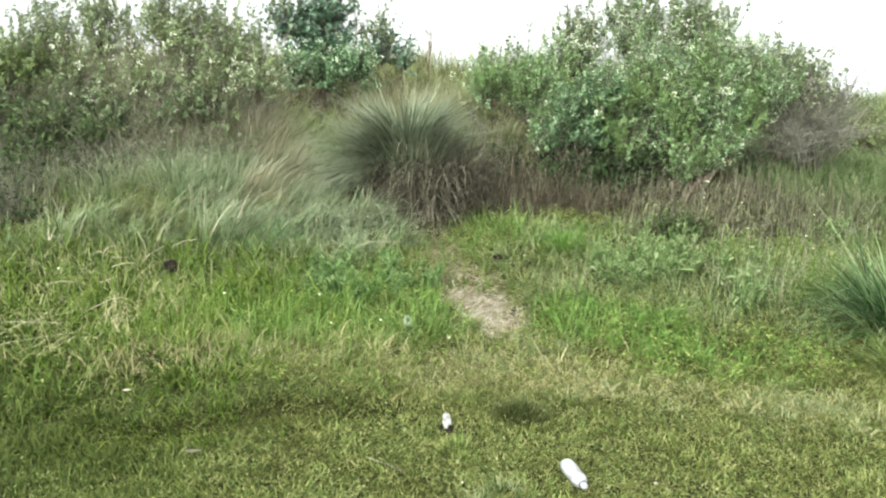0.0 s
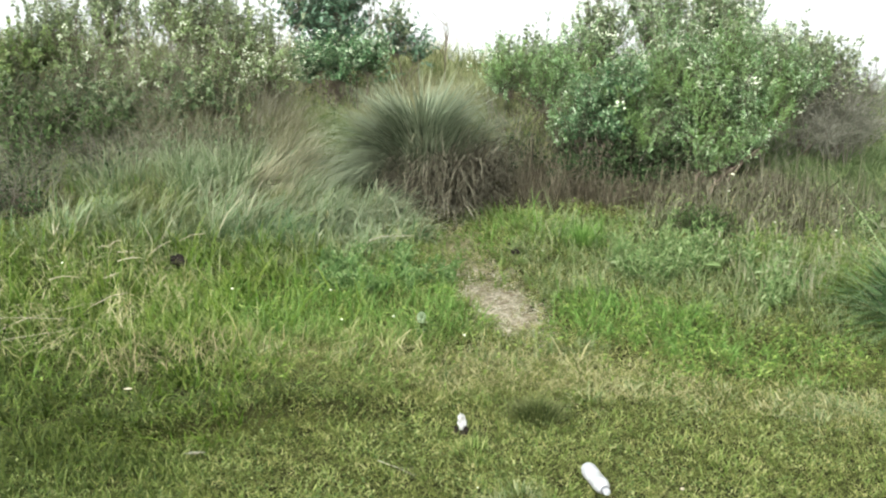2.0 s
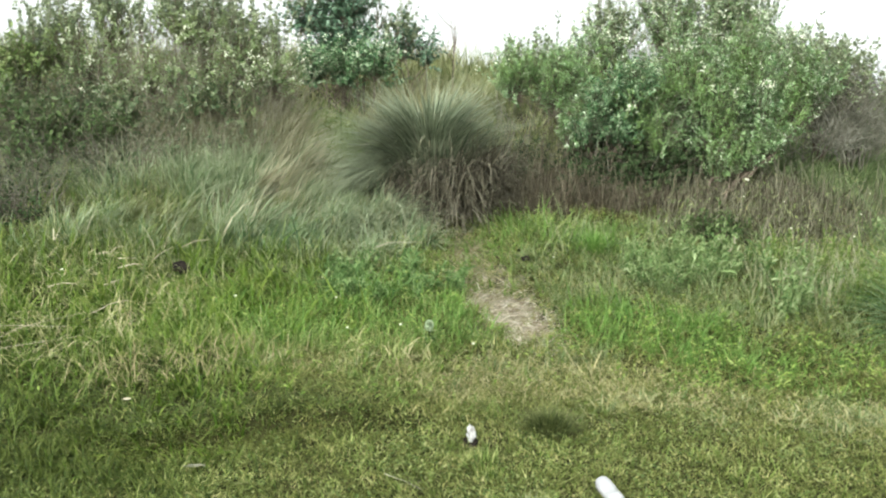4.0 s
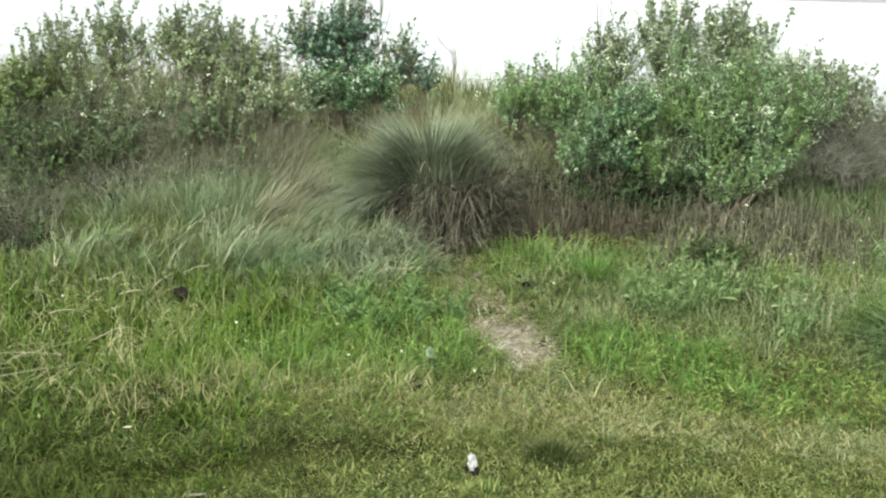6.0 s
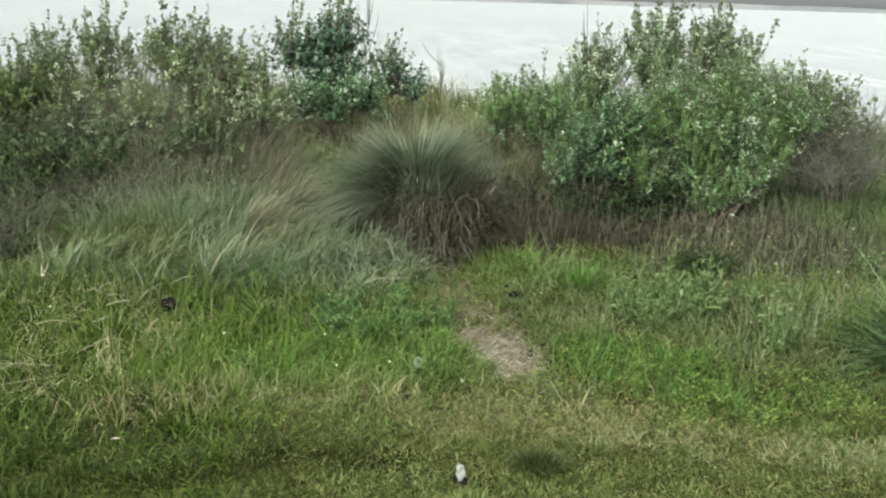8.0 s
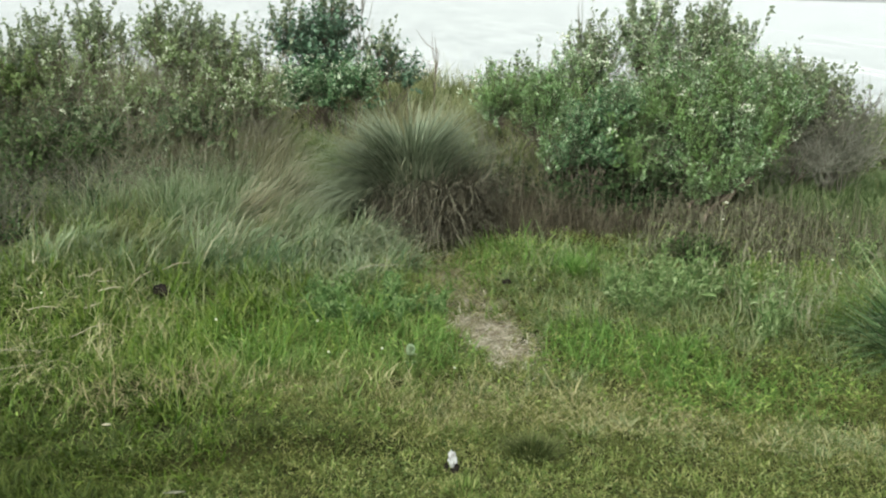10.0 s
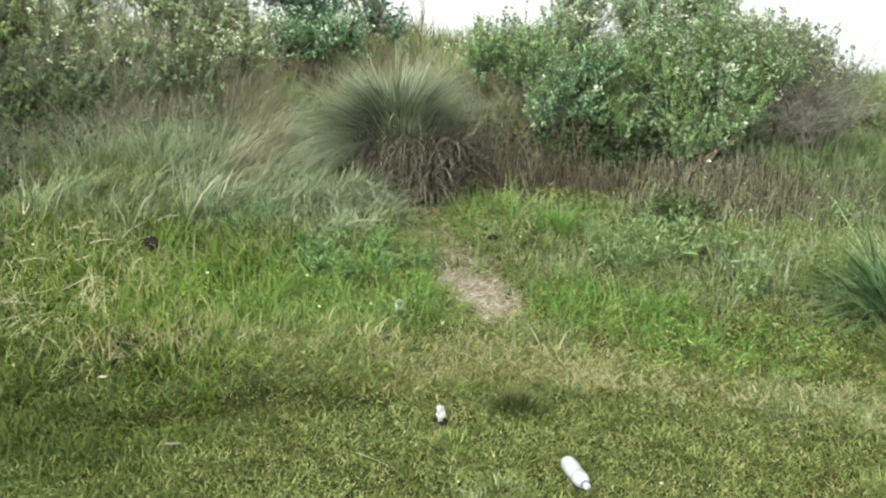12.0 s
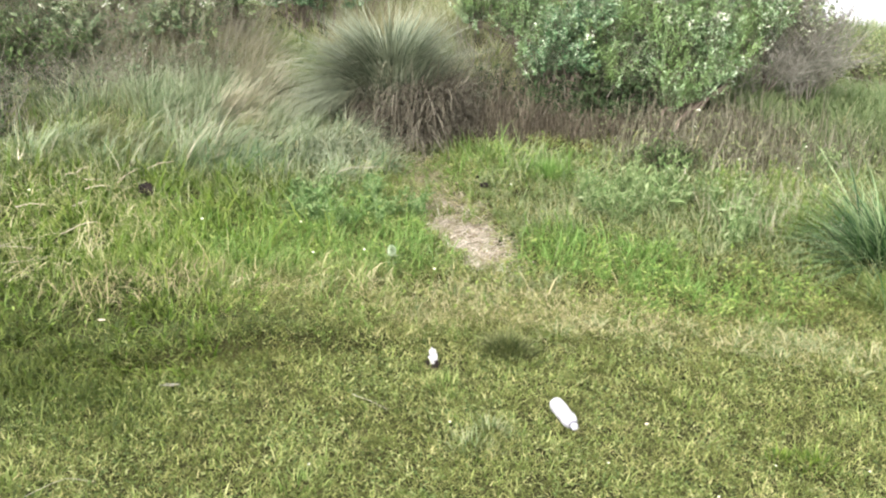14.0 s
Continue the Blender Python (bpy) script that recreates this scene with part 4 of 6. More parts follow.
def build_ground_leaves():
    """Low broad-leaved plants in the fresh grass."""
    x, y = scatter(40000, -3.0, 3.4, 3.9, 6.5)
    keep = in_plan(x, y) & (RNG.random(len(x)) < 0.12 + 0.75 * lush_mask(x, y)) & (y > mow_edge(x)) & (RNG.random(len(x)) > bare_mask(x, y) * 1.4) & (wob(x, y, 0.16, 9) + RNG.normal(0, 0.4, len(x)) > -0.1)
    x, y = x[keep], y[keep]
    n = len(x)
    b = on_ground(x, y)
    b[:, 2] += RNG.uniform(0.02, 0.10, n) * (0.5 + 0.5 * smooth(path_off(x, y), 0.1, 0.4))
    az = RNG.uniform(0, 6.283, n)
    ch = leaves(b, np.stack([np.cos(az), np.sin(az), RNG.uniform(-0.2, 0.8, n)], 1), np.tile([0, -0.2, 1.0], (n, 1)), RNG.uniform(0.014, 0.034, n), RNG.uniform(0.0045, 0.010, n))
    stuff("ground_leaves", ch, LEAF_G, "low broad green leaves among the grass", "weeds")


def build_bank_leaves():
    """Sparse small leaves creeping over the dead bank."""
    x, y = scatter(16000, 0.9, 3.2, 5.9, 7.3)
    keep = in_plan(x, y) & (RNG.random(len(x)) < 0.22 * blob(x, y, 2.0, 6.5, 1.0, 0.5)) & (wob(x, y, 0.16, 3) > -0.1)
    x, y = x[keep], y[keep]
    n = len(x)
    p = on_ground(x, y)
    p[:, 2] += RNG.uniform(0.02, 0.13, n)
    az = RNG.uniform(0, 6.283, n)
    ch = leaves(p, np.stack([np.cos(az), np.sin(az), RNG.uniform(-0.2, 0.9, n)], 1), np.tile([0, -0.3, 1.0], (n, 1)), RNG.uniform(0.014, 0.03, n), RNG.uniform(0.006, 0.012, n))
    stuff("bank_leaves", ch, LEAF_Y, "small olive leaves creeping over the dead bank", "weeds")


build_ground_leaves()
build_bank_leaves()
build_mown()
build_rough()
build_deep()
build_crest()
build_marram()
build_straw()
build_dead_bank()


# ---- tussocks ----
def tussock(name, label, cx, cy, n, length, spread, mat, dead=0, droop=1.2, rise=0.0, open_=1.3, group="", wide=0.006, wind=(0, 0), comb=0.0, stray=0, open_side=None, dome=0.0, skirt=(0, 0)):
    """Blades fan out of a crown that stands rise metres up on its own dead skirt."""
    at = (cx, cy, float(height(cx, cy)))
    ob = thing(name, label, "grass tussock", group, "", at)
    a, r = RNG.uniform(0, 6.283, n), spread * np.sqrt(RNG.random(n))
    x, y = cx + r * np.cos(a), cy + r * np.sin(a)
    b = np.stack([x, y, np.full(n, at[2] - 0.03 + rise) + 0.07 * (1 - r / spread) - 0.5 * rise * RNG.random(n) * r / spread], 1)
    # blades near the crown's rim lean out the most; locks of blades share a lean
    lock = RNG.integers(0, 150, n)
    az = a + RNG.normal(0, 0.5, n) + RNG.normal(0, 0.3, 150)[lock]
    lean = np.clip(open_ * (0.25 * RNG.random(n) + 0.75 * (r / spread)) + RNG.normal(0, 0.12, n) + RNG.normal(0, 0.16, 150)[lock], 0, 1.42)
    az = np.arctan2(np.sin(az) * (1 - comb) + 0.25 * comb, np.cos(az) * (1 - comb) + comb)
    if dome:
        # a full dome: as many blades each way, those of the rim rooted further out
        lean = np.arccos(1 - (1 - math.cos(dome)) * RNG.random(n) ** 0.7)
        lock_az, lock_lean = RNG.uniform(0, 6.283, 150), np.arccos(1 - (1 - math.cos(dome)) * RNG.random(150) ** 0.7)
        loose = RNG.random(n) < 0.35
        az = np.where(loose, a, lock_az[lock] + RNG.normal(0, 0.13, n)) + RNG.normal(0, 0.08, n)
        lean = np.clip(np.where(loose, lean, lock_lean[lock] + RNG.normal(0, 0.09, n)), 0, dome + 0.1)
        # the wind lays the whole dome over to one side
        az = np.arctan2(np.sin(az) + 0.28 * math.sin(wind[1]), np.cos(az) + 0.28 * math.cos(wind[1]))
        inner = spread * RNG.uniform(0.1, 1.25, n)
        b = np.stack([cx + inner * np.sin(lean) * np.cos(az), cy + inner * np.sin(lean) * np.sin(az), at[2] + rise + 0.85 * inner * np.cos(lean)], 1)
    cut = np.zeros(n) if open_side is None else np.clip(np.cos(az - open_side), 0, 1) * smooth(lean, 0.5, 1.1)
    lean = lean * (1 - (0.72 if dome else 0.42) * cut)
    L = length * RNG.lognormal(-0.07, 0.26, n) * (1 - 0.35 * cut) * (1 + wind[0] * np.cos(az - wind[1]))
    L = L * (0.66 + 0.38 * np.clip(lean, 0, 1.1)) if not dome else np.maximum(length * (0.80 + 0.26 * np.sin(np.minimum(lean, 1.57))) - inner, 0.08) * RNG.lognormal(0, 0.17, n) * (1 + RNG.normal(0, 0.12, 150)[lock]) * (1 - 0.4 * cut)
    ch = blades(b, az, L, RNG.uniform(0.6, 1.3, n) * wide, lean, RNG.uniform(0.2, 0.9, n) * droop, 5)
    piece("crown", ch, mat, ob)
    if stray:
        k = RNG.integers(0, n, stray)
        ch = blades(b[k], az[k] + RNG.normal(0, 0.6, stray), L[k] * RNG.uniform(0.5, 0.9, stray), wide * RNG.uniform(0.6, 1.2, stray), lean[k] + RNG.normal(0, 0.25, stray), RNG.uniform(0.2, 2.2, stray) + (1.0 if dome else 0.0), 7)
        piece("stray_crown", ch, PALE_DRY if dome else STRAW, ob, "pale dry blades straying over the crown")
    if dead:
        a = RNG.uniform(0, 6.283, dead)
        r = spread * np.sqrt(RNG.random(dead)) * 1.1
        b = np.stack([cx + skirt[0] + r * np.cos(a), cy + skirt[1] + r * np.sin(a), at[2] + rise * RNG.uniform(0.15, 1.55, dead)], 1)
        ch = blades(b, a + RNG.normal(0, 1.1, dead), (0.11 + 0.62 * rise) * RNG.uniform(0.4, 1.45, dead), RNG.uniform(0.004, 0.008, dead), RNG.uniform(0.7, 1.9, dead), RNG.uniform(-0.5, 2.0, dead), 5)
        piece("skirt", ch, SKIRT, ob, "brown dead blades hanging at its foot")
    return ob


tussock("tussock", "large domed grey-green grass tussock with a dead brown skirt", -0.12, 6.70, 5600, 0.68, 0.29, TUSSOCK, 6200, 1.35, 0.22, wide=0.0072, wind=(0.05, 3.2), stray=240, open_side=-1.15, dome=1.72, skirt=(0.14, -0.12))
tussock("tussock", "dark green arching grass tussock at the lawn's side", 2.44, 5.12, 900, 0.50, 0.20, GREENFAN, 120, 1.5, 0.04, 1.3, wide=0.0095, wind=(0.05, 3.1))
tussock("tussock", "pale green low grass tussock beside a larger one", 2.30, 4.68, 850, 0.25, 0.15, ROUGH, 60, 1.2, 0.0, 1.1, wide=0.006)
tussock("tussock", "small dark olive tuft in the mown turf", 0.410, 3.965, 1000, 0.10, 0.082, DIM_OLIVE, 0, 0.9, 0.0, 0.75, wide=0.005, stray=70)
tussock("tussock", "fine olive tuft behind the large tussock", 0.30, 8.6, 900, 0.32, 0.25, OLIVE, 0, 0.9, 0.0, 1.0)
for tx, ty, ts in ((-0.48, 7.9, 1.0), (-0.25, 8.0, 1.1), (-0.02, 8.1, 1.0), (-0.38, 8.3, 1.15), (-0.12, 8.45, 1.1), (0.12, 8.3, 0.9)):
    tussock("dry_grass_clump", "tall olive and tan stems behind the large tussock", tx, ty, 420, 0.34 * ts, 0.17, CREST_TAN, 0, 0.9, 0.02, 0.55, "tan stems on the crest", 0.0055)
for tx, ty, ts in ((1.52, 3.98, 1.0), (1.70, 4.05, 1.1), (1.35, 4.1, 0.8), (0.62, 4.12, 0.9), (0.80, 4.2, 0.9), (1.05, 4.05, 0.8), (1.82, 4.22, 1.0), (0.22, 4.5, 0.9), (-0.35, 4.35, 0.8), (0.05, 4.3, 0.8), (-0.75, 4.3, 0.9), (1.62, 4.16, 1.1), (1.92, 4.06, 1.0), (1.45, 4.22, 0.9), (1.76, 3.86, 0.8), (1.2, 4.3, 0.8)):
    tussock("straw_tuft", "small tuft of pale dry grass on the turf's edge", tx, ty, 90, 0.115 * ts, 0.10, MUTED, 0, 2.6, 0.0, 1.25, "straw tufts of the turf", 0.0048, stray=60)
for tx, ty, ts, tm in ((1.38, 3.18, 1.0, DEEP), (1.27, 3.22, 0.7, DEEP), (-0.31, 2.95, 0.9, ROUGH), (0.22, 3.16, 0.9, MUTED), (0.30, 3.29, 0.8, MUTED), (0.16, 3.64, 0.9, ROUGH)):
    tussock("lawn_tuft", "bright green tuft in the mown turf" if tm is DEEP else "greyish green tuft in the mown turf", tx, ty, 170, 0.075 * ts, 0.10 * ts, tm, 0, 1.0, 0.0, 0.9, "green tufts of the lawn", 0.005)
tussock("tussock", "fresh green tuft at the end of the path", 0.80, 5.95, 500, 0.15, 0.09, LUSH, 0, 1.0, 0.0, 1.1)
for tx, ty, ts in ((-1.95, 5.93, 1.0), (-1.55, 5.98, 0.9), (-1.2, 5.92, 1.05), (-0.72, 6.02, 1.0), (-0.95, 6.3, 0.8), (-1.75, 6.08, 0.9), (-1.0, 6.02, 1.0),
                   (-0.85, 6.45, 1.0), (-0.62, 6.32, 0.96), (-1.05, 6.62, 0.96), (-1.22, 6.45, 0.96), (-0.98, 6.92, 1.0), (-1.45, 6.3, 0.96)):
    tussock("marram_tussock", "wind-combed marram clump in the dune bank", tx, ty, 300, 0.24 * ts, 0.13, MARRAM if ts > 0.95 else OLIVE, 0, 1.9, 0.02, 1.0, "marram clumps of the bank", 0.0065, (0.1, 0.3), 0.6, 50 if tx > -0.5 else 12)

for tx, ty, ts in ((-0.58, 6.06, 1.05), (-0.44, 6.14, 1.0), (-0.34, 6.24, 1.05)):
    tussock("marram_tussock", "pale curling marram clump at the foot of the large tussock", tx, ty, 300, 0.27 * ts, 0.11, GREY_MARRAM, 40, 3.0, 0.05, 0.9, "marram clumps of the bank", 0.0066, (0.1, 0.2), 0.35, 40)



for tx, ty, ts in ((-2.35, 6.55, 0.6), (-2.1, 6.6, 0.6), (-1.85, 6.55, 0.62), (-1.6, 6.62, 0.6), (-1.38, 6.6, 0.62), (-1.7, 6.85, 0.75), (-2.0, 6.85, 0.7), (-1.45, 6.9, 0.75), (-1.2, 6.85, 0.7), (-1.95, 7.12, 0.9), (-1.58, 7.15, 1.1), (-1.32, 7.2, 1.1), (-1.10, 7.25, 1.0), (-2.25, 7.1, 0.8), (-1.75, 7.3, 1.1), (-2.6, 7.1, 0.8), (-1.2, 7.5, 1.1), (-2.5, 6.4, 0.6), (-1.95, 6.38, 0.6), (-1.5, 6.4, 0.65), (-1.25, 6.65, 0.68)):
    tussock("dry_grass_clump", "tall dry olive stems standing among the shrubs", tx, ty, 260, 0.46 * ts, 0.16, MARRAM if ts < 0.76 else THICKET, 0, 0.7 if ts > 0.76 else 1.3, 0.02, 0.6, "dry stems in the thicket", 0.0055)


for tx, ty, ts in ((-1.75, 7.15, 1.3), (-1.95, 7.3, 1.4), (-1.6, 7.3, 1.5), (-1.25, 7.4, 1.5), (-1.12, 7.3, 1.0), (-1.02, 7.02, 0.8), (-1.15, 7.6, 1.0), (-1.3, 7.25, 1.0), (-1.2, 7.1, 1.0), (-1.42, 7.2, 1.0)):
    tussock("dry_grass_clump", "pale dry stems standing in the thicket" if ts > 1.1 else "pale dry stems bent beside the path", tx, ty, 240, 0.40 * ts, 0.14, DUSTY, 0, 0.9, 0.02, 0.6, "pale dry stems by the path", 0.005)
for tx, ty, ts in ((-0.62, 7.35, 1.1), (-0.72, 7.7, 1.2), (-0.5, 7.6, 1.1), (-0.78, 7.15, 1.0), (-0.86, 7.45, 1.2), (-0.66, 7.05, 0.8), (-0.95, 7.6, 1.1), (-0.9, 7.9, 1.2), (-0.98, 7.3, 1.0), (-0.85, 8.15, 1.2), (-1.05, 7.9, 1.1), (-0.7, 7.9, 1.1)):
    tussock("green_clump", "soft green grass clump behind the tussock", tx, ty, 320, 0.24 * ts, 0.2, ROUGH, 0, 1.2, 0.0, 0.9, "green clumps up the path", 0.006)


def combed_slope():
    """Clumps bent over by the wind, up the slope between the marram bank and the thicket."""
    for k in range(46):
        x, y = RNG.uniform(-1.75, -0.62), RNG.uniform(6.35, 7.65)
        if y > 6.8 + 1.25 * (x + 1.75) or path_off(x, y) < 0.12 or (x > -0.9 and y > 6.5):
            continue
        pale = x > -1.25 and RNG.random() < 0.55
        tussock("marram_tussock", "pale tan grass clump bent over by the wind" if pale else "wind-combed marram clump in the dune bank", x, y, 330, RNG.uniform(0.22, 0.31), 0.15, PALE_DRY if pale else MARRAM, 0, 1.9, 0.02, 0.95, "marram clumps of the bank", 0.0058, (0.1, 0.3), 0.65, 25)


combed_slope()


# ---- bushes ----
def bezier(b, c, t, s):
    s = s[None, :, None]
    return (1 - s) ** 2 * b[:, None] + 2 * s * (1 - s) * c[:, None] + s ** 2 * t[:, None]


def bush(name, label, root, lobes, mat, shoots=60, per=34, leaf=(0.040, 0.014), bare=0, group="", category="bush", upright=0.6, reach=0.17, bark=None, bloom_glint=0, sprawl=0.0, sprigs=0, bare_mat=None, bare_r=1.0):
    """Stems fan out from the root to lobes (x, y, z, radius, share); leafy shoots stand out of each lobe."""
    bark = bark or BARK
    shoots, per = shoots * 1.75, max(4, int(per * 0.6))
    rx, ry = root
    at = (rx, ry, float(height(rx, ry)))
    ob = thing(name, label, category, group, "", at)
    limb_b, limb_t, sb, st, sd = [], [], [], [], []
    for lx, ly, lz, lr, share in lobes:
        n = max(4, int(shoots * share))
        d = RNG.normal(0, 1, (n, 3))
        d[:, 2] = d[:, 2] * 0.8 + 0.35
        d /= np.linalg.norm(d, axis=1, keepdims=True)
        rad = lr * (0.35 + 0.65 * RNG.random(n) ** 0.6) * (0.85 + 0.35 * wob(d[:, 0] * 2, d[:, 2] * 2, 0.8, lx * 3))
        p = np.array([lx, ly, lz]) + d * rad[:, None]
        way = d * (1 - upright) + np.array([0.12, 0, 1.0]) * upright + RNG.normal(0, 0.18, (n, 3))
        way /= np.linalg.norm(way, axis=1, keepdims=True)
        tip = p + way * (reach * RNG.uniform(0.5, 1.25, n))[:, None]
        start = np.array([lx, ly, lz - 0.45 * lr]) + RNG.normal(0, 0.16, (n, 3)) * lr
        start[:, 2] = np.maximum(start[:, 2], height(start[:, 0], start[:, 1]) + 0.05)
        sb.append(start), st.append(tip), sd.append(way)
        for _ in range(3):
            limb_b.append([rx + RNG.normal(0, 0.05), ry + RNG.normal(0, 0.05), at[2] - 0.04])
            limb_t.append([lx + RNG.normal(0, 0.3 * lr), ly + RNG.normal(0, 0.3 * lr), lz - RNG.uniform(0.1, 0.5) * lr])
    sb, st, sd = np.concatenate(sb), np.concatenate(st), np.concatenate(sd)
    lb, lt = np.array(limb_b), np.array(limb_t)
    mid = lb * 0.5 + lt * 0.5 + RNG.normal(0, 0.05, lb.shape)
    mid[:, 2] += 0.05
    s = np.linspace(0, 1, 7)
    n = len(sb)
    ctrl = st - sd * (np.linalg.norm(st - sb, axis=1) * 0.5)[:, None]
    r_limb = np.stack([RNG.uniform(0.007, 0.013, len(lb)), np.full(len(lb), 0.003)], 1)
    r_shoot = np.stack([RNG.uniform(0.002, 0.0035, n), np.full(n, 0.0008)], 1)
    for k in range(len(lb)):
        piece("limb", tubes(bezier(lb[k:k + 1], mid[k:k + 1], lt[k:k + 1], s), r_limb[k:k + 1], 5), bark, ob)
    twigs = [tubes(bezier(sb, ctrl, st, np.linspace(0, 1, 6)), r_shoot, 3)]
    if bare:
        k = RNG.integers(0, len(lobes), bare)
        lo = np.array([q[:4] for q in lobes])[k]
        b = lo[:, :3] + RNG.normal(0, 0.4, (bare, 3)) * lo[:, 3:]
        b[:, 2] = np.maximum(b[:, 2] - 0.3, height(b[:, 0], b[:, 1]))
        t = b + np.stack([RNG.normal(0.05, 0.16, bare), RNG.normal(0, 0.12, bare), RNG.uniform(0.15, 0.5, bare)], 1)
        t += RNG.normal(0, 1, (bare, 3)) * np.array([sprawl, sprawl, sprawl * 0.4]) - np.array([0, 0, sprawl * 0.9])
        c = (b + t) / 2 + RNG.normal(0, 0.04, (bare, 3)) + np.array([0, 0, sprawl * 0.5])
        piece("dead_twigwork", tubes(bezier(b, c, t, np.linspace(0, 1, 5)), bare_r * np.stack([RNG.uniform(0.0015, 0.003, bare), np.full(bare, 0.0007)], 1), 3), bare_mat or GREY_BARK, ob, "bare dry twigs")["kind"] = "stuff"
    if per:
        u = 1 - 0.85 * RNG.random((n, per)) ** 1.1
        uu = u[..., None]
        p = (1 - uu) ** 2 * sb[:, None] + 2 * uu * (1 - uu) * ctrl[:, None] + uu ** 2 * st[:, None]
        tan = 2 * (1 - uu) * (ctrl - sb)[:, None] + 2 * uu * (st - ctrl)[:, None]
        tan /= np.linalg.norm(tan, axis=2, keepdims=True) + 1e-9
        out = RNG.normal(0, 1, p.shape)
        out -= (out * tan).sum(2, keepdims=True) * tan
        out /= np.linalg.norm(out, axis=2, keepdims=True) + 1e-9
        way = (tan * RNG.uniform(0.35, 1.1, (n, per, 1)) + out).reshape(-1, 3)
        nor = (tan - 0.4 * out).reshape(-1, 3) + np.array([0, 0, 0.6])
        size = RNG.lognormal(0, 0.25, n * per)
        ch = leaves(p.reshape(-1, 3), way, nor, leaf[0] * size, leaf[1] * size)
        crown = piece("crown", ch, mat, ob)
    if sprigs:
        top = np.array([q[:4] for q in lobes if q[2] > np.median([r[2] for r in lobes]) - 0.02])
        q = top[RNG.integers(0, len(top), sprigs)]
        d = RNG.normal(0, 1, (sprigs, 3)) * np.array([0.75, 0.6, 0.2]) + np.array([0, 0, 0.75])
        d /= np.linalg.norm(d, axis=1, keepdims=True)
        p0 = q[:, :3] + d * q[:, 3:] * 0.6
        w = RNG.normal(0, 0.22, (sprigs, 3)) + np.array([0.08, 0, 1.0])
        p2 = q[:, :3] + d * q[:, 3:] + w * RNG.uniform(0.04, 0.30, (sprigs, 1))
        p1 = (p0 + p2) / 2 + RNG.normal(0, 0.02, (sprigs, 3))
        u = RNG.uniform(0.3, 1.0, (sprigs, 17, 1)) ** 0.7
        lp = (1 - u) ** 2 * p0[:, None] + 2 * u * (1 - u) * p1[:, None] + u ** 2 * p2[:, None]
        lw = RNG.normal(0, 1, lp.shape) + np.array([0, 0, 0.7])
        lp, lw = lp.reshape(-1, 3), lw.reshape(-1, 3)
        size = RNG.lognormal(0, 0.25, len(lp))
        piece("sprig_crown", leaves(lp, lw, RNG.normal(0, 1, lp.shape), 0.025 * size, 0.015 * size), LEAF_S, ob, "sparse dull leaves on the top sprigs")
        twigs.append(tubes(bezier(p0, p1, p2, np.linspace(0, 1, 5)), np.tile([0.0022, 0.0008], (sprigs, 1)), 3))
    piece("twigwork", joined(twigs), bark, ob, "thin woody twigs")["kind"] = "stuff"
    # cream flecks: flowers in the thicket, mostly painted leaf highlights on the green shrubs
    if bloom_glint:
        k = RNG.integers(0, n, bloom_glint)
        b = np.repeat(st[k], 7, 0) + RNG.normal(0, 0.014, (bloom_glint * 7, 3))
        way = RNG.normal(0, 1, b.shape) + np.array([0, 0, 0.6])
        piece("blossom_and_glint", leaves(b, way, RNG.normal(0, 1, b.shape), 0.016, 0.012), BLOSSOM, ob, "small cream flower heads and painted leaf highlights").parent = crown
    return ob


bush("bush", "broad leafy green shrub on the dune crest", (1.55, 7.2), [
    (0.42, 7.2, 0.96, 0.15, 0.9), (0.70, 7.2, 0.92, 0.22, 1.2), (1.12, 6.96, 0.82, 0.28, 1.5), (2.25, 7.15, 0.92, 0.20, 0.7), (1.62, 6.95, 0.78, 0.27, 1.3), (1.95, 6.98, 0.82, 0.26, 1.2), (1.5, 7.05, 1.0, 0.30, 1.4),
    (1.85, 7.1, 1.08, 0.22, 0.9), (0.80, 6.98, 0.66, 0.18, 0.5), (1.30, 6.85, 0.60, 0.18, 0.7), (0.76, 7.25, 0.98, 0.16, 0.7), (2.18, 7.2, 0.96, 0.18, 0.7)],
    LEAF_A, 92, 60, (0.0215, 0.0088), bare=420, bloom_glint=110, reach=0.2, sprigs=60, upright=0.72)
# upper lobes of the same bush, built apart to carry the paler painted-light leaves
bush("bush", "top lobes of the leafy shrub, leaves painted paler as if skylit", (1.6, 7.4), [
    (1.04, 7.35, 1.14, 0.19, 0.7), (1.36, 7.35, 1.32, 0.20, 1.0), (1.62, 7.35, 1.17, 0.19, 0.8), (1.90, 7.35, 1.23, 0.19, 0.9), (2.12, 7.3, 1.08, 0.21, 0.9), (1.45, 7.35, 1.10, 0.22, 0.9), (2.32, 7.3, 0.98, 0.18, 0.6), (0.99, 7.35, 1.14, 0.15, 0.5), (2.16, 7.35, 1.08, 0.14, 0.5), (1.74, 7.35, 1.34, 0.14, 0.6)],
    LEAF_E, 64, 44, (0.022, 0.009), bare=260, bloom_glint=150, reach=0.21, sprigs=230, upright=0.72, bare_mat=DRY_STEM)
bush("bush", "bluish green leafy shrub grown into a larger one", (0.98, 6.85), [(0.95, 6.82, 0.86, 0.14, 1.0), (1.10, 6.80, 0.98, 0.12, 0.8), (0.86, 6.85, 0.72, 0.13, 0.8), (1.02, 6.80, 0.72, 0.12, 0.7)], LEAF_T, 80, 46, (0.020, 0.009), reach=0.15, upright=0.7)
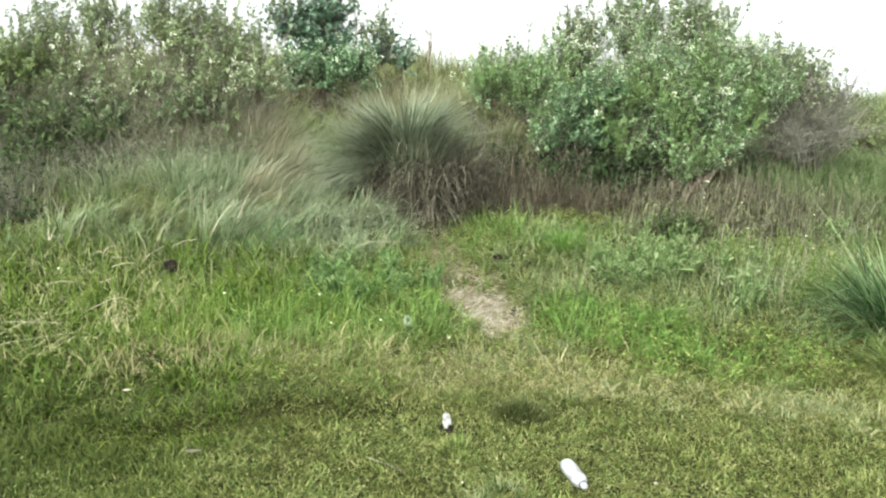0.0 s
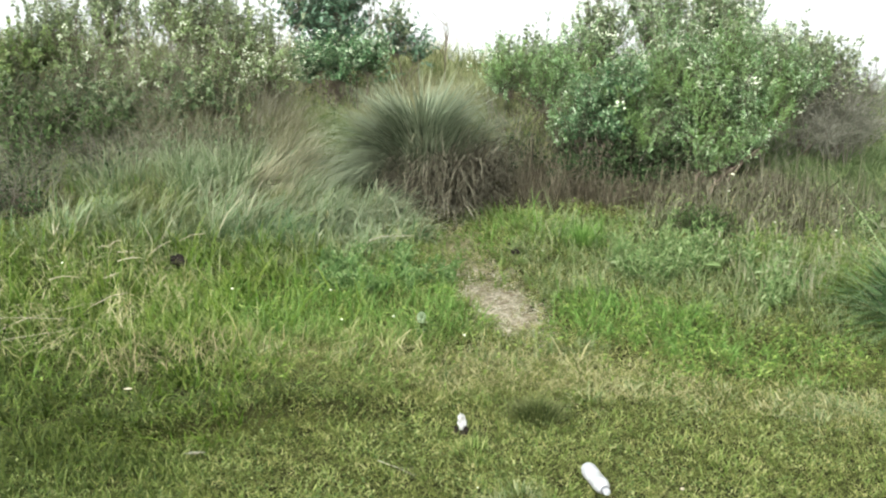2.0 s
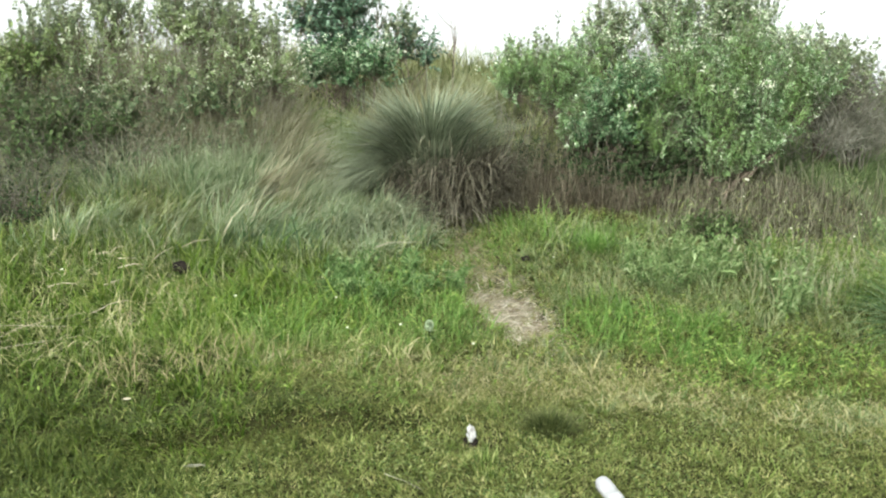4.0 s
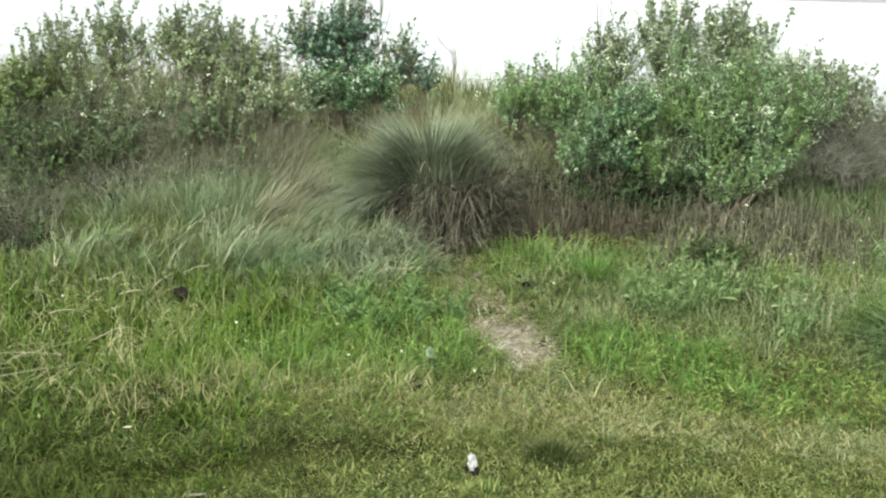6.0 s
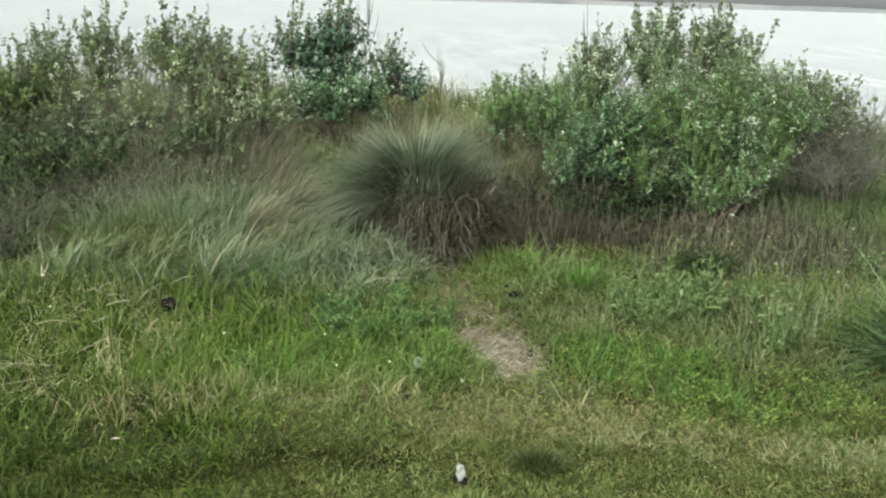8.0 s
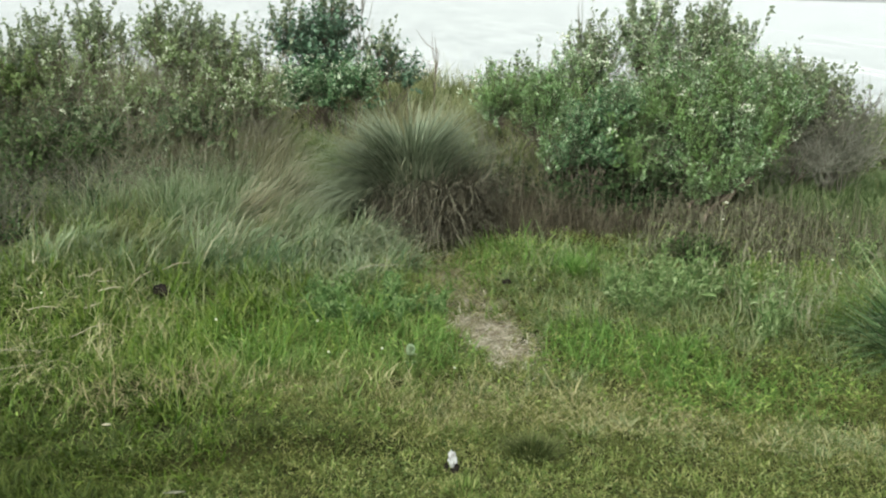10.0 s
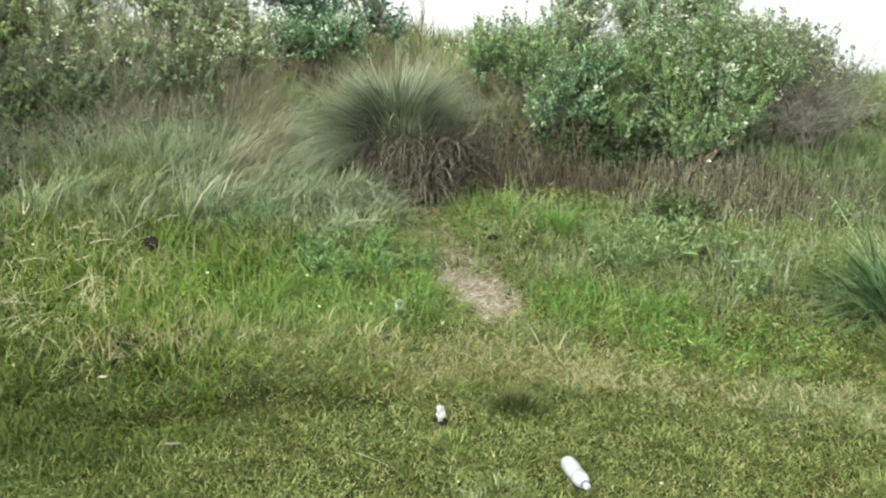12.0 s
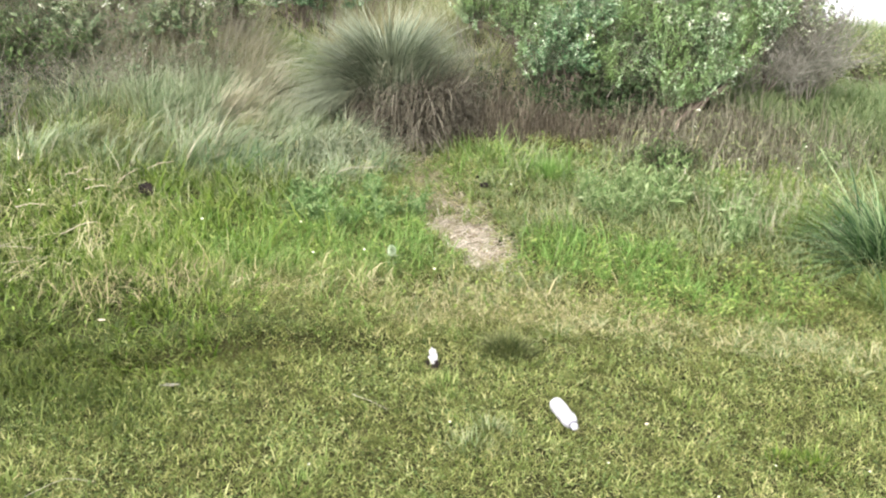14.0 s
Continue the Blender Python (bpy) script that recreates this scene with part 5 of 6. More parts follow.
bush("bush", "low bright green shrub at the bush's foot", (1.62, 6.66), [(1.62, 6.72, 0.52, 0.10, 0.4), (1.78, 6.76, 0.58, 0.12, 0.6), (1.94, 6.8, 0.68, 0.12, 0.5)], LEAF_A, 64, 44, (0.020, 0.0085), reach=0.14, upright=0.7)
# extra growth whose dark leaves stand in for the shadow under the bush
bush("low_shrub", "low growth under the leafy shrub, its shadow painted into the leaf colour", (1.05, 6.85), [(0.45, 6.85, 0.48, 0.16, 0.8), (0.80, 6.80, 0.46, 0.17, 1.0), (1.08, 6.82, 0.44, 0.17, 1.2), (1.32, 6.82, 0.44, 0.16, 1.2), (1.62, 6.86, 0.44, 0.10, 0.5), (0.95, 6.95, 0.5, 0.25, 1.2), (1.12, 6.80, 0.58, 0.13, 0.9), (1.38, 6.80, 0.56, 0.13, 0.9)],
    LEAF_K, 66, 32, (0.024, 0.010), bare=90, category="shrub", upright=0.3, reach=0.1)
bush("bush", "greyish sprigs rising beside the leafy shrub", (2.42, 7.4), [(2.42, 7.4, 0.98, 0.16, 0.9), (2.62, 7.4, 0.90, 0.14, 0.6), (2.80, 7.45, 0.86, 0.10, 0.3)], LEAF_B, 36, 14, (0.022, 0.012), bare=240, reach=0.18, sprigs=110)
# the thicket: several shrubs grown together, with gaps between their tops
bush("bush", "yellowish green leafy shrub in the thicket", (-2.95, 7.45), [(-3.4, 7.6, 0.92, 0.36, 1.2), (-2.92, 7.3, 0.86, 0.22, 1.3), (-2.75, 7.3, 0.98, 0.16, 0.6), (-3.15, 7.2, 0.66, 0.26, 0.9)],
    LEAF_C, 62, 40, (0.026, 0.014), bare=160, reach=0.16, sprigs=60)
bush("bush", "tall tangled shrub with cream flowers", (-2.3, 7.5), [(-2.62, 7.5, 1.06, 0.15, 0.5), (-2.26, 7.5, 1.20, 0.17, 0.8), (-2.42, 7.4, 0.98, 0.20, 0.7), (-2.12, 7.4, 0.86, 0.16, 0.6)],
    LEAF_B, 48, 40, (0.025, 0.0105), bare=420, bloom_glint=45, reach=0.17, sprigs=100, bare_mat=DRY_STEM, upright=0.5)
bush("bush", "tangled grey-green shrub with bare stems", (-1.65, 7.5), [(-1.80, 7.5, 1.22, 0.14, 0.7), (-1.58, 7.5, 1.16, 0.15, 0.7), (-1.36, 7.45, 1.06, 0.16, 0.8), (-1.85, 7.4, 0.92, 0.14, 0.4), (-1.5, 7.3, 0.86, 0.20, 0.8), (-1.18, 7.4, 0.94, 0.15, 0.7)],
    LEAF_B, 50, 40, (0.025, 0.0105), bare=700, bloom_glint=60, reach=0.17, sprigs=120, bare_mat=DRY_STEM, upright=0.45)
bush("bush", "fine-leaved grey-green shrub filling the thicket", (-1.9, 7.6), [(-2.50, 7.45, 1.04, 0.18, 0.8), (-2.04, 7.5, 1.12, 0.12, 0.35), (-1.72, 7.5, 1.18, 0.14, 0.7), (-1.45, 7.5, 1.14, 0.15, 0.9), (-1.20, 7.5, 1.02, 0.15, 0.9), (-1.16, 7.45, 0.86, 0.14, 0.6), (-1.98, 7.4, 0.90, 0.14, 0.5), (-1.66, 7.4, 0.98, 0.14, 0.6)],
    LEAF_B, 24, 30, (0.022, 0.0095), bare=480, bloom_glint=35, reach=0.15, sprigs=90, bare_mat=DRY_STEM, upright=0.6)
# lower lobes of the thicket; their shadow is put into the leaf colour
bush("bush", "leafy lower part of the thicket, leaf colour darkened as if in shadow", (-1.9, 7.15), [(-2.4, 7.15, 0.74, 0.18, 0.9), (-2.75, 7.15, 0.74, 0.16, 0.7), (-2.1, 7.12, 0.72, 0.13, 0.6), (-1.62, 7.15, 0.80, 0.13, 0.6), (-1.38, 7.12, 0.76, 0.12, 0.5), (-1.8, 7.1, 0.66, 0.12, 0.45)],
    LEAF_M, 60, 36, (0.024, 0.0115), bare=260, bloom_glint=10, reach=0.15, upright=0.45, bare_mat=DRY_STEM)
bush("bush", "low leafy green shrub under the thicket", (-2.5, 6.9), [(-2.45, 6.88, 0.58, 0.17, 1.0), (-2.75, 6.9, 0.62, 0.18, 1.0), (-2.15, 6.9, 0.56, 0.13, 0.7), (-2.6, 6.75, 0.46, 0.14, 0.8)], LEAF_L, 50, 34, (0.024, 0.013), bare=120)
bush("bush", "dark green upright shrub behind the thicket", (-0.85, 8.6), [(-1.12, 8.6, 1.26, 0.15, 0.9), (-0.80, 8.6, 1.38, 0.19, 1.4), (-0.92, 8.6, 1.12, 0.22, 1.2), (-0.76, 8.6, 1.16, 0.18, 1.0)], LEAF_D, 50, 32, (0.027, 0.0155), reach=0.16, sprigs=50, upright=0.5)
bush("bush", "low light green shrub with cream flowers", (-0.70, 8.25), [(-1.02, 8.2, 0.90, 0.16, 0.8), (-0.78, 8.2, 0.90, 0.16, 1.0), (-0.56, 8.25, 0.96, 0.15, 0.9)], LEAF_T, 56, 38, (0.027, 0.0145), bloom_glint=45)
bush("bush", "thin sprigs with small dark leaves", (-0.34, 8.5), [(-0.40, 8.5, 1.08, 0.14, 1.0), (-0.22, 8.5, 1.02, 0.12, 0.7)], LEAF_D, 34, 22, (0.026, 0.016), reach=0.18, sprigs=34)
bush("dead_bush", "tangle of bare grey dead twigs", (2.62, 7.25), [(2.42, 7.25, 1.0, 0.14, 1.0), (2.60, 7.25, 1.03, 0.15, 1.0), (2.80, 7.3, 1.02, 0.13, 0.8), (2.52, 7.15, 0.95, 0.11, 0.6)], LEAF_B, 26, 7, (0.02, 0.01), bare=380, category="dead bush", upright=0.1, bark=GREY_BARK, sprawl=0.15, bare_mat=ASH_BARK, bare_r=1.35)
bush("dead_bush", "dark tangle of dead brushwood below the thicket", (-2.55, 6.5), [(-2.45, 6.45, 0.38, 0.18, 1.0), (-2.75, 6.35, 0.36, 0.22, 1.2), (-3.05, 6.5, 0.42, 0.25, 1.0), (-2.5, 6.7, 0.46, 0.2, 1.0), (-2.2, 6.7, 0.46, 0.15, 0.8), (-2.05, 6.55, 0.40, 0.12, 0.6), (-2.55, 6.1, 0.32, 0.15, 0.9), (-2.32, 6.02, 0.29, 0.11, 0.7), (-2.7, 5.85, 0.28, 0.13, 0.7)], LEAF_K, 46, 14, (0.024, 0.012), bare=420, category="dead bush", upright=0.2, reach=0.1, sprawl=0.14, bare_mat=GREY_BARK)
bush("dead_bush", "dull undergrowth of dry twigs at the thicket's foot", (-1.6, 6.85), [(-1.95, 6.85, 0.52, 0.14, 1.0), (-1.70, 6.85, 0.52, 0.15, 1.0), (-1.45, 6.9, 0.54, 0.14, 1.0), (-1.22, 7.0, 0.58, 0.12, 0.8)], LEAF_M, 30, 14, (0.022, 0.010), bare=260, category="dead bush", upright=0.3, reach=0.1, sprawl=0.10, bare_mat=DRY_STEM)
bush("bush", "yellowish green low shrub on the far slope", (3.55, 8.2), [(3.4, 8.2, 0.60, 0.18, 1.0), (3.8, 8.3, 0.66, 0.2, 1.0)], LEAF_Y, 44, 24, (0.026, 0.013))
bush("low_shrub", "small dark green shrub on the dead bank", (1.49, 6.12), [(1.45, 6.12, 0.31, 0.10, 1.0), (1.58, 6.14, 0.29, 0.09, 0.8)], LEAF_L, 45, 22, (0.02, 0.009), category="shrub", upright=0.3, reach=0.05)


def weed_plant(name, label, group, x, y, n, tall, mat, leaf, spread=0.05):
    """One plant: a few stems from a foot, narrow upright leaves along them."""
    z = float(height(x, y))
    ob = thing(name, label, "weed", group, "", (x, y, z))
    b = np.stack([x + RNG.normal(0, 0.012, n), y + RNG.normal(0, 0.012, n), np.full(n, z - 0.01)], 1)
    t = b + np.stack([RNG.normal(0.02, spread, n), RNG.normal(0, spread, n), tall * RNG.lognormal(0, 0.25, n)], 1)
    c = (b + t) / 2 + RNG.normal(0, 0.015, (n, 3))
    per = 15
    u = RNG.uniform(0.1, 1, (n, per, 1))
    p = ((1 - u) ** 2 * b[:, None] + 2 * u * (1 - u) * c[:, None] + u ** 2 * t[:, None]).reshape(-1, 3)
    way = RNG.normal(0, 1, p.shape) + np.array([0, 0, 0.9])
    size = RNG.lognormal(0, 0.3, len(p))
    piece("foliage", leaves(p, way, np.tile([0.1, -0.2, 1.0], (len(p), 1)), leaf[0] * size, leaf[1] * size), mat, ob)
    for k in range(n):
        piece("stem", tubes(bezier(b[k:k + 1], c[k:k + 1], t[k:k + 1], np.linspace(0, 1, 4)), np.array([[0.0016, 0.0008]]), 4), mat, ob)


def weed_bed(name, label, group, cx, cy, rx, ry, plants, n, tall, mat, leaf):
    for _ in range(plants):
        a, r = RNG.uniform(0, 6.283), math.sqrt(RNG.random())
        weed_plant(name, label, group, cx + rx * r * math.cos(a), cy + ry * r * math.sin(a), n, tall * RNG.uniform(0.75, 1.25), mat, leaf)


weed_bed("weed", "grey-green leafy weed with pale narrow leaves", "grey-green weeds", 1.40, 5.52, 0.50, 0.34, 30, 12, 0.165, LEAF_W, (0.028, 0.0075))
weed_bed("weed", "fresh green leafy weed below the marram bank", "green weeds below the bank", -0.35, 5.42, 0.48, 0.2, 20, 14, 0.10, LEAF_N, (0.024, 0.008))
weed_bed("weed", "thin upright weed going to seed on the verge", "verge weeds", 2.0, 5.62, 0.35, 0.28, 20, 11, 0.17, ROUGH, (0.024, 0.006))


weed_bed("weed", "pale leafy weed on the bank's edge", "bank weeds", 2.50, 6.30, 0.20, 0.10, 7, 8, 0.09, LEAF_W, (0.026, 0.008))


# ---- single stems ----
def bare_stem(name, label, root, tall, lean, n, spread, mat=GREY_BARK, thick=0.005):
    """A leafless plant: one stem with side twigs."""
    x, y = root
    z = float(height(x, y))
    ob = thing(name, label, "dead plant", "", "", (x, y, z))
    b, t = np.array([[x, y, z - 0.02]]), np.array([[x + lean, y, z + tall]])
    c = (b + t) / 2 + np.array([[-lean * 0.2, 0, 0]])
    piece("stem", tubes(bezier(b, c, t, np.linspace(0, 1, 8)), np.array([[thick, 0.0012]]), 6), mat, ob)
    u = RNG.uniform(0.4, 0.95, (n, 1))
    sb = (1 - u) ** 2 * b + 2 * u * (1 - u) * c + u ** 2 * t
    st = sb + np.stack([RNG.normal(0, spread, n), RNG.normal(0, spread * 0.6, n), RNG.uniform(0.08, 0.22, n) * tall / 0.5], 1)
    sc = sb * 0.5 + st * 0.5 + np.stack([(st - sb)[:, 0] * 0.3, np.zeros(n), np.zeros(n)], 1)
    for k in range(n):
        piece("twig", tubes(bezier(sb[k:k + 1], sc[k:k + 1], st[k:k + 1], np.linspace(0, 1, 4)), np.array([[0.0032, 0.0012]]), 4), mat, ob)
    return ob


bare_stem("dead_stalk", "tall thin leafless stalk above the tussock", (0.0, 9.0), 0.56, 0.01, 14, 0.06, BARK, 0.008)
bare_stem("dead_stalk", "bare forked dead branch on the dune crest", (2.75, 7.6), 0.62, 0.22, 6, 0.10, thick=0.007)
bare_stem("dead_stalk", "bare pale twigs beside the dark shrub", (-0.60, 8.5), 1.02, 0.06, 16, 0.09)
bare_stem("dead_stalk", "bare pale twigs in the green shrub", (1.08, 7.4), 0.98, -0.14, 16, 0.09, thick=0.006)
bare_stem("dead_stalk", "bare pale branching stem in the thicket", (-1.95, 7.3), 0.8, -0.1, 12, 0.08, DRY_STEM, 0.006)
bare_stem("dead_stalk", "bare leaning branch beside the grey shrub", (2.72, 7.3), 0.72, 0.2, 7, 0.08, thick=0.006)


# ---- litter and small things ----
def lathe(profile, sides=28):
    """A turned solid about x from (along, radius) pairs, ends closed."""
    bm = bmesh.new()
    rings = []
    for a, r in profile:
        rings.append([bm.verts.new((a, r * math.cos(k * math.tau / sides), r * math.sin(k * math.tau / sides))) for k in range(sides)])
    for p, q in zip(rings[:-1], rings[1:]):
        for k in range(sides):
            bm.faces.new((p[k], p[(k + 1) % sides], q[(k + 1) % sides], q[k]))
    bm.faces.new(rings[0][::-1])
    bm.faces.new(rings[-1])
    return bm


def build_bottle():
    """A white plastic bottle lying in the turf, its cap towards the walker."""
    bx, by = 0.567, 3.418
    ob = thing("plastic_bottle", "white plastic bottle lying on the mown grass", "bottle")
    ob.matrix_world = pose(bx, by, float(height(bx, by)) + 0.034, 0, -3, -78) @ Matrix.Scale(0.94, 4)
    bm = lathe([(-0.112, 0.0), (-0.111, 0.010), (-0.107, 0.019), (-0.099, 0.0255), (-0.088, 0.029), (-0.03, 0.0298), (-0.028, 0.0288), (0.03, 0.0288), (0.032, 0.0298), (0.052, 0.029), (0.070, 0.0245), (0.084, 0.0175), (0.090, 0.0135)])
    for v in bm.verts:
        v.co.z -= 0.003 * math.exp(-((v.co.x - 0.01) / 0.03) ** 2) * (v.co.z > 0)
    part("body", bm, PLASTIC, ob)
    ring = part("neck_ring", lathe([(0.0885, 0.0), (0.0885, 0.0165), (0.0945, 0.0165), (0.0945, 0.0)]), DARK_BAND, ob, "dark ring below the cap")
    bm = lathe([(0.0948, 0.0), (0.0948, 0.0135), (0.109, 0.0135), (0.1125, 0.0115), (0.1135, 0.0)], 32)
    ring.parent = part("cap", bm, PLASTIC_CAP, ob, "white screw cap")


def crumple(name, label, category, x, y, size, mat, lift=0.0, seed=0, turn=0):
    """A small crumpled or lumpy thing."""
    bm = bmesh.new()
    bmesh.ops.create_icosphere(bm, subdivisions=3, radius=1)
    for v in bm.verts:
        k = 1 + 0.5 * noise.noise(v.co * 1.7 + Vector((seed, 0, 0))) + 0.22 * noise.noise(v.co * 4.1 + Vector((0, seed, 0)))
        v.co = Vector((v.co.x * size[0], v.co.y * size[1], v.co.z * size[2])) * k
    ob = part(name, bm, mat, None)
    ob.matrix_world = pose(x, y, float(height(x, y)) + size[2] * 0.7 + lift, 0, 0, turn)
    return tagged(ob, label, category)


build_bottle()


def build_cup():
    """A crumpled white wrapper with small dark lumps about its foot."""
    x, y = 0.116, 3.838
    ob = thing("litter_wrapper", "crumpled white wrapper in the mown grass", "litter", "", "", (x, y, float(height(x, y))))
    bm = bmesh.new()
    bmesh.ops.create_icosphere(bm, subdivisions=3, radius=1)
    for v in bm.verts:
        c = v.co.copy()
        k = 1 + 0.45 * noise.noise(c * 1.9 + Vector((3, 1, 0))) + 0.35 * noise.noise(c * 4.3) + 0.2 * noise.noise(c * 9)
        v.co = Vector((c.x * 0.0145 - 0.004 * c.z, c.y * 0.013, c.z * 0.037 * (1 - 0.25 * c.x))) * k
    a = part("body", bm, PAPER, ob)
    for f in a.data.polygons:
        f.use_smooth = False
    a.matrix_local = pose(0.0, 0, 0.040, -12, 0, 20)
    for name, at, size, seed in (("dark_lump", (-0.004, -0.03, 0.010), (0.024, 0.014, 0.014), 1), ("dark_side_lump", (0.014, -0.022, 0.02), (0.010, 0.008, 0.016), 5), ("dark_side_lump", (-0.024, -0.012, 0.022), (0.008, 0.008, 0.014), 8)):
        bm = bmesh.new()
        bmesh.ops.create_icosphere(bm, subdivisions=2, radius=1)
        for v in bm.verts:
            v.co = Vector((v.co.x * size[0], v.co.y * size[1], v.co.z * size[2])) * (1 + 0.5 * noise.noise(v.co * 2.3 + Vector((seed, 0, 0))))
        part(name, bm, CLOD, ob, "small near-black lump").matrix_local = pose(*at)


build_cup()
crumple("dark_clump", "dark peaty clod beside the path", "clod", 0.413, 5.70, (0.026, 0.018, 0.012), CLOD, 0.04, 3)
# lump added to imitate the dark of a shadowy hole
crumple("dark_clump", "dark lump standing in for a shadowy hole in the grass", "clod", -1.325, 5.42, (0.038, 0.03, 0.03), CLOD, 0.065, 7)
crumple("paper_scrap", "small flat pale paper scrap in the grass", "litter", -1.172, 3.955, (0.016, 0.008, 0.003), PALE_STICK, 0.05, 11, 10)
# a curled dry leaf, not litter
crumple("curled_leaf", "thin beige-grey curled dry leaf on the turf", "litter", -0.83, 3.56, (0.034, 0.008, 0.004), DRY_LEAF, 0.02, 13, 12)
crumple("paper_scrap", "tiny pale paper scrap in the turf", "litter", 0.86, 3.42, (0.008, 0.006, 0.004), PALE_STICK, 0.028, 17, 30)


def stick(name, label, pts, r, mat):
    """A crooked stick through a few places, lifted from the ground."""
    p = np.array([[x, y, float(height(x, y)) + h] for x, y, h in pts])
    s = np.linspace(0, 1, len(p))
    f = np.linspace(0, 1, 12)
    q = np.stack([np.interp(f, s, p[:, k]) for k in range(3)], 1) + RNG.normal(0, r * 0.4, (12, 3))
    tagged(piece(name, tubes(q[None], np.array([[r, r * 0.6]]), 7), mat), label, "stick")


stick("stick", "pale bleached stick curving out of the dead grass", [(1.465, 5.80, 0.06), (1.50, 5.80, 0.09), (1.525, 5.795, 0.13), (1.52, 5.795, 0.18)], 0.007, PALE_STICK)
for pts, thick in (
        ([(-1.755, 5.48, 0.1), (-1.733, 5.501, 0.1), (-1.707, 5.506, 0.1)], 0.0036),
        ([(-1.705, 5.516, 0.1), (-1.683, 5.564, 0.11), (-1.656, 5.595, 0.1)], 0.0036),
        ([(-1.649, 5.451, 0.1), (-1.609, 5.47, 0.1), (-1.565, 5.474, 0.1)], 0.0036),
        ([(-1.616, 5.337, 0.1), (-1.558, 5.378, 0.11), (-1.496, 5.408, 0.1)], 0.0036),
        ([(-1.627, 5.13, 0.1), (-1.596, 5.178, 0.1), (-1.562, 5.219, 0.1)], 0.0036),
        ([(-1.877, 5.091, 0.1), (-1.817, 5.122, 0.11), (-1.748, 5.132, 0.1)], 0.0028),
        ([(-1.584, 4.842, 0.1), (-1.526, 4.916, 0.11), (-1.462, 4.975, 0.1)], 0.0028),
        ([(-1.486, 5.446, 0.1), (-1.449, 5.542, 0.11), (-1.407, 5.623, 0.1)], 0.0028),
        ([(-1.365, 5.623, 0.1), (-1.309, 5.676, 0.11), (-1.249, 5.718, 0.1)], 0.0028),
        ):
    stick("reed", "broken pale reed lying over the grass bank", pts, thick, PALE_STICK)
stick("stick", "dry crooked stick lying on the mown turf", [(-1.085, 2.79, 0.03), (-1.03, 2.86, 0.035), (-0.99, 2.885, 0.04), (-0.91, 2.887, 0.035)], 0.0013, DRY_STEM)
stick("stick", "bent pale reed at the end of the marram bank", [(-0.44, 5.66, 0.03), (-0.39, 5.70, 0.09), (-0.30, 5.74, 0.12), (-0.13, 5.78, 0.11)], 0.003, PALE_STICK)
stick("stick", "long pale reed in the straw", [(-2.05, 4.52, 0.05), (-1.85, 4.66, 0.11), (-1.62, 4.85, 0.10)], 0.0014, PALE_STICK)
stick("stick", "long pale reed in the straw", [(-2.06, 4.42, 0.07), (-1.85, 4.50, 0.10), (-1.58, 4.62, 0.09)], 0.0014, PALE_STICK)
stick("stick", "long pale reed in the straw", [(-2.08, 4.66, 0.10), (-1.9, 4.66, 0.12), (-1.66, 4.70, 0.10)], 0.0014, PALE_STICK)
stick("stick", "thin dry stem lying in the turf", [(-0.18, 3.49, 0.03), (-0.12, 3.44, 0.035), (-0.05, 3.38, 0.03)], 0.0014, DRY_STEM)


def dead_rosette(x, y):
    """A few stiff bleached blades spreading from one foot."""
    z = float(height(x, y))
    ob = thing("dead_rosette", "bleached dead rosette of four stiff pale blades", "dead plant", "", "", (x, y, z))
    for az, lean, L in ((2.9, 0.75, 0.10), (1.9, 0.15, 0.09), (0.6, 0.4, 0.10), (0.1, 1.05, 0.11)):
        ch = blades(np.array([[x, y, z + 0.05]]), az, L, 0.010, lean, 0.15, 5)
        piece("blade", ch, BLEACH, ob)
    piece("stalk", tubes(np.array([[[x, y, z - 0.02], [x, y, z + 0.03], [x, y, z + 0.06]]]), np.array([[0.006, 0.004]]), 6), PALE_STICK, ob)


dead_rosette(-2.06, 5.70)
bare_stem("dead_stalk", "pale branching dead stem on the bank", (2.50, 6.16), 0.12, 0.05, 6, 0.04, DRY_STEM, 0.003)


def daisy(x, y, h, r):
    """A flower on a stem: petals, eye and stalk."""
    z = float(height(x, y))
    ob = thing("daisy", "small white flower on a thin stem", "flower", "white flowers in the grass", "", (x, y, z))
    b, t = np.array([[x, y, z]]), np.array([[x + 0.01, y - 0.01, z + h]])
    piece("stalk", tubes(bezier(b, (b + t) / 2, t, np.linspace(0, 1, 4)), np.array([[0.0015, 0.001]]), 5), LUSH, ob)
    a = np.arange(9) * 0.698
    way = np.stack([np.cos(a), np.sin(a) - 0.3, np.full(9, 0.25) + 0.3 * np.sin(a)], 1)
    petals = piece("petals", leaves(np.repeat(t, 9, 0), way, np.tile([0, -0.5, 1.0], (9, 1)), r, r * 0.55), BLOSSOM, ob)
    d = RNG.normal(0, 1, (14, 3))
    piece("eye", leaves(np.repeat(t, 14, 0), d + np.array([0, -0.4, 1.0]), RNG.normal(0, 1, d.shape), r * 0.3, r * 0.25), STRAW, ob, "yellow flower eye").parent = petals


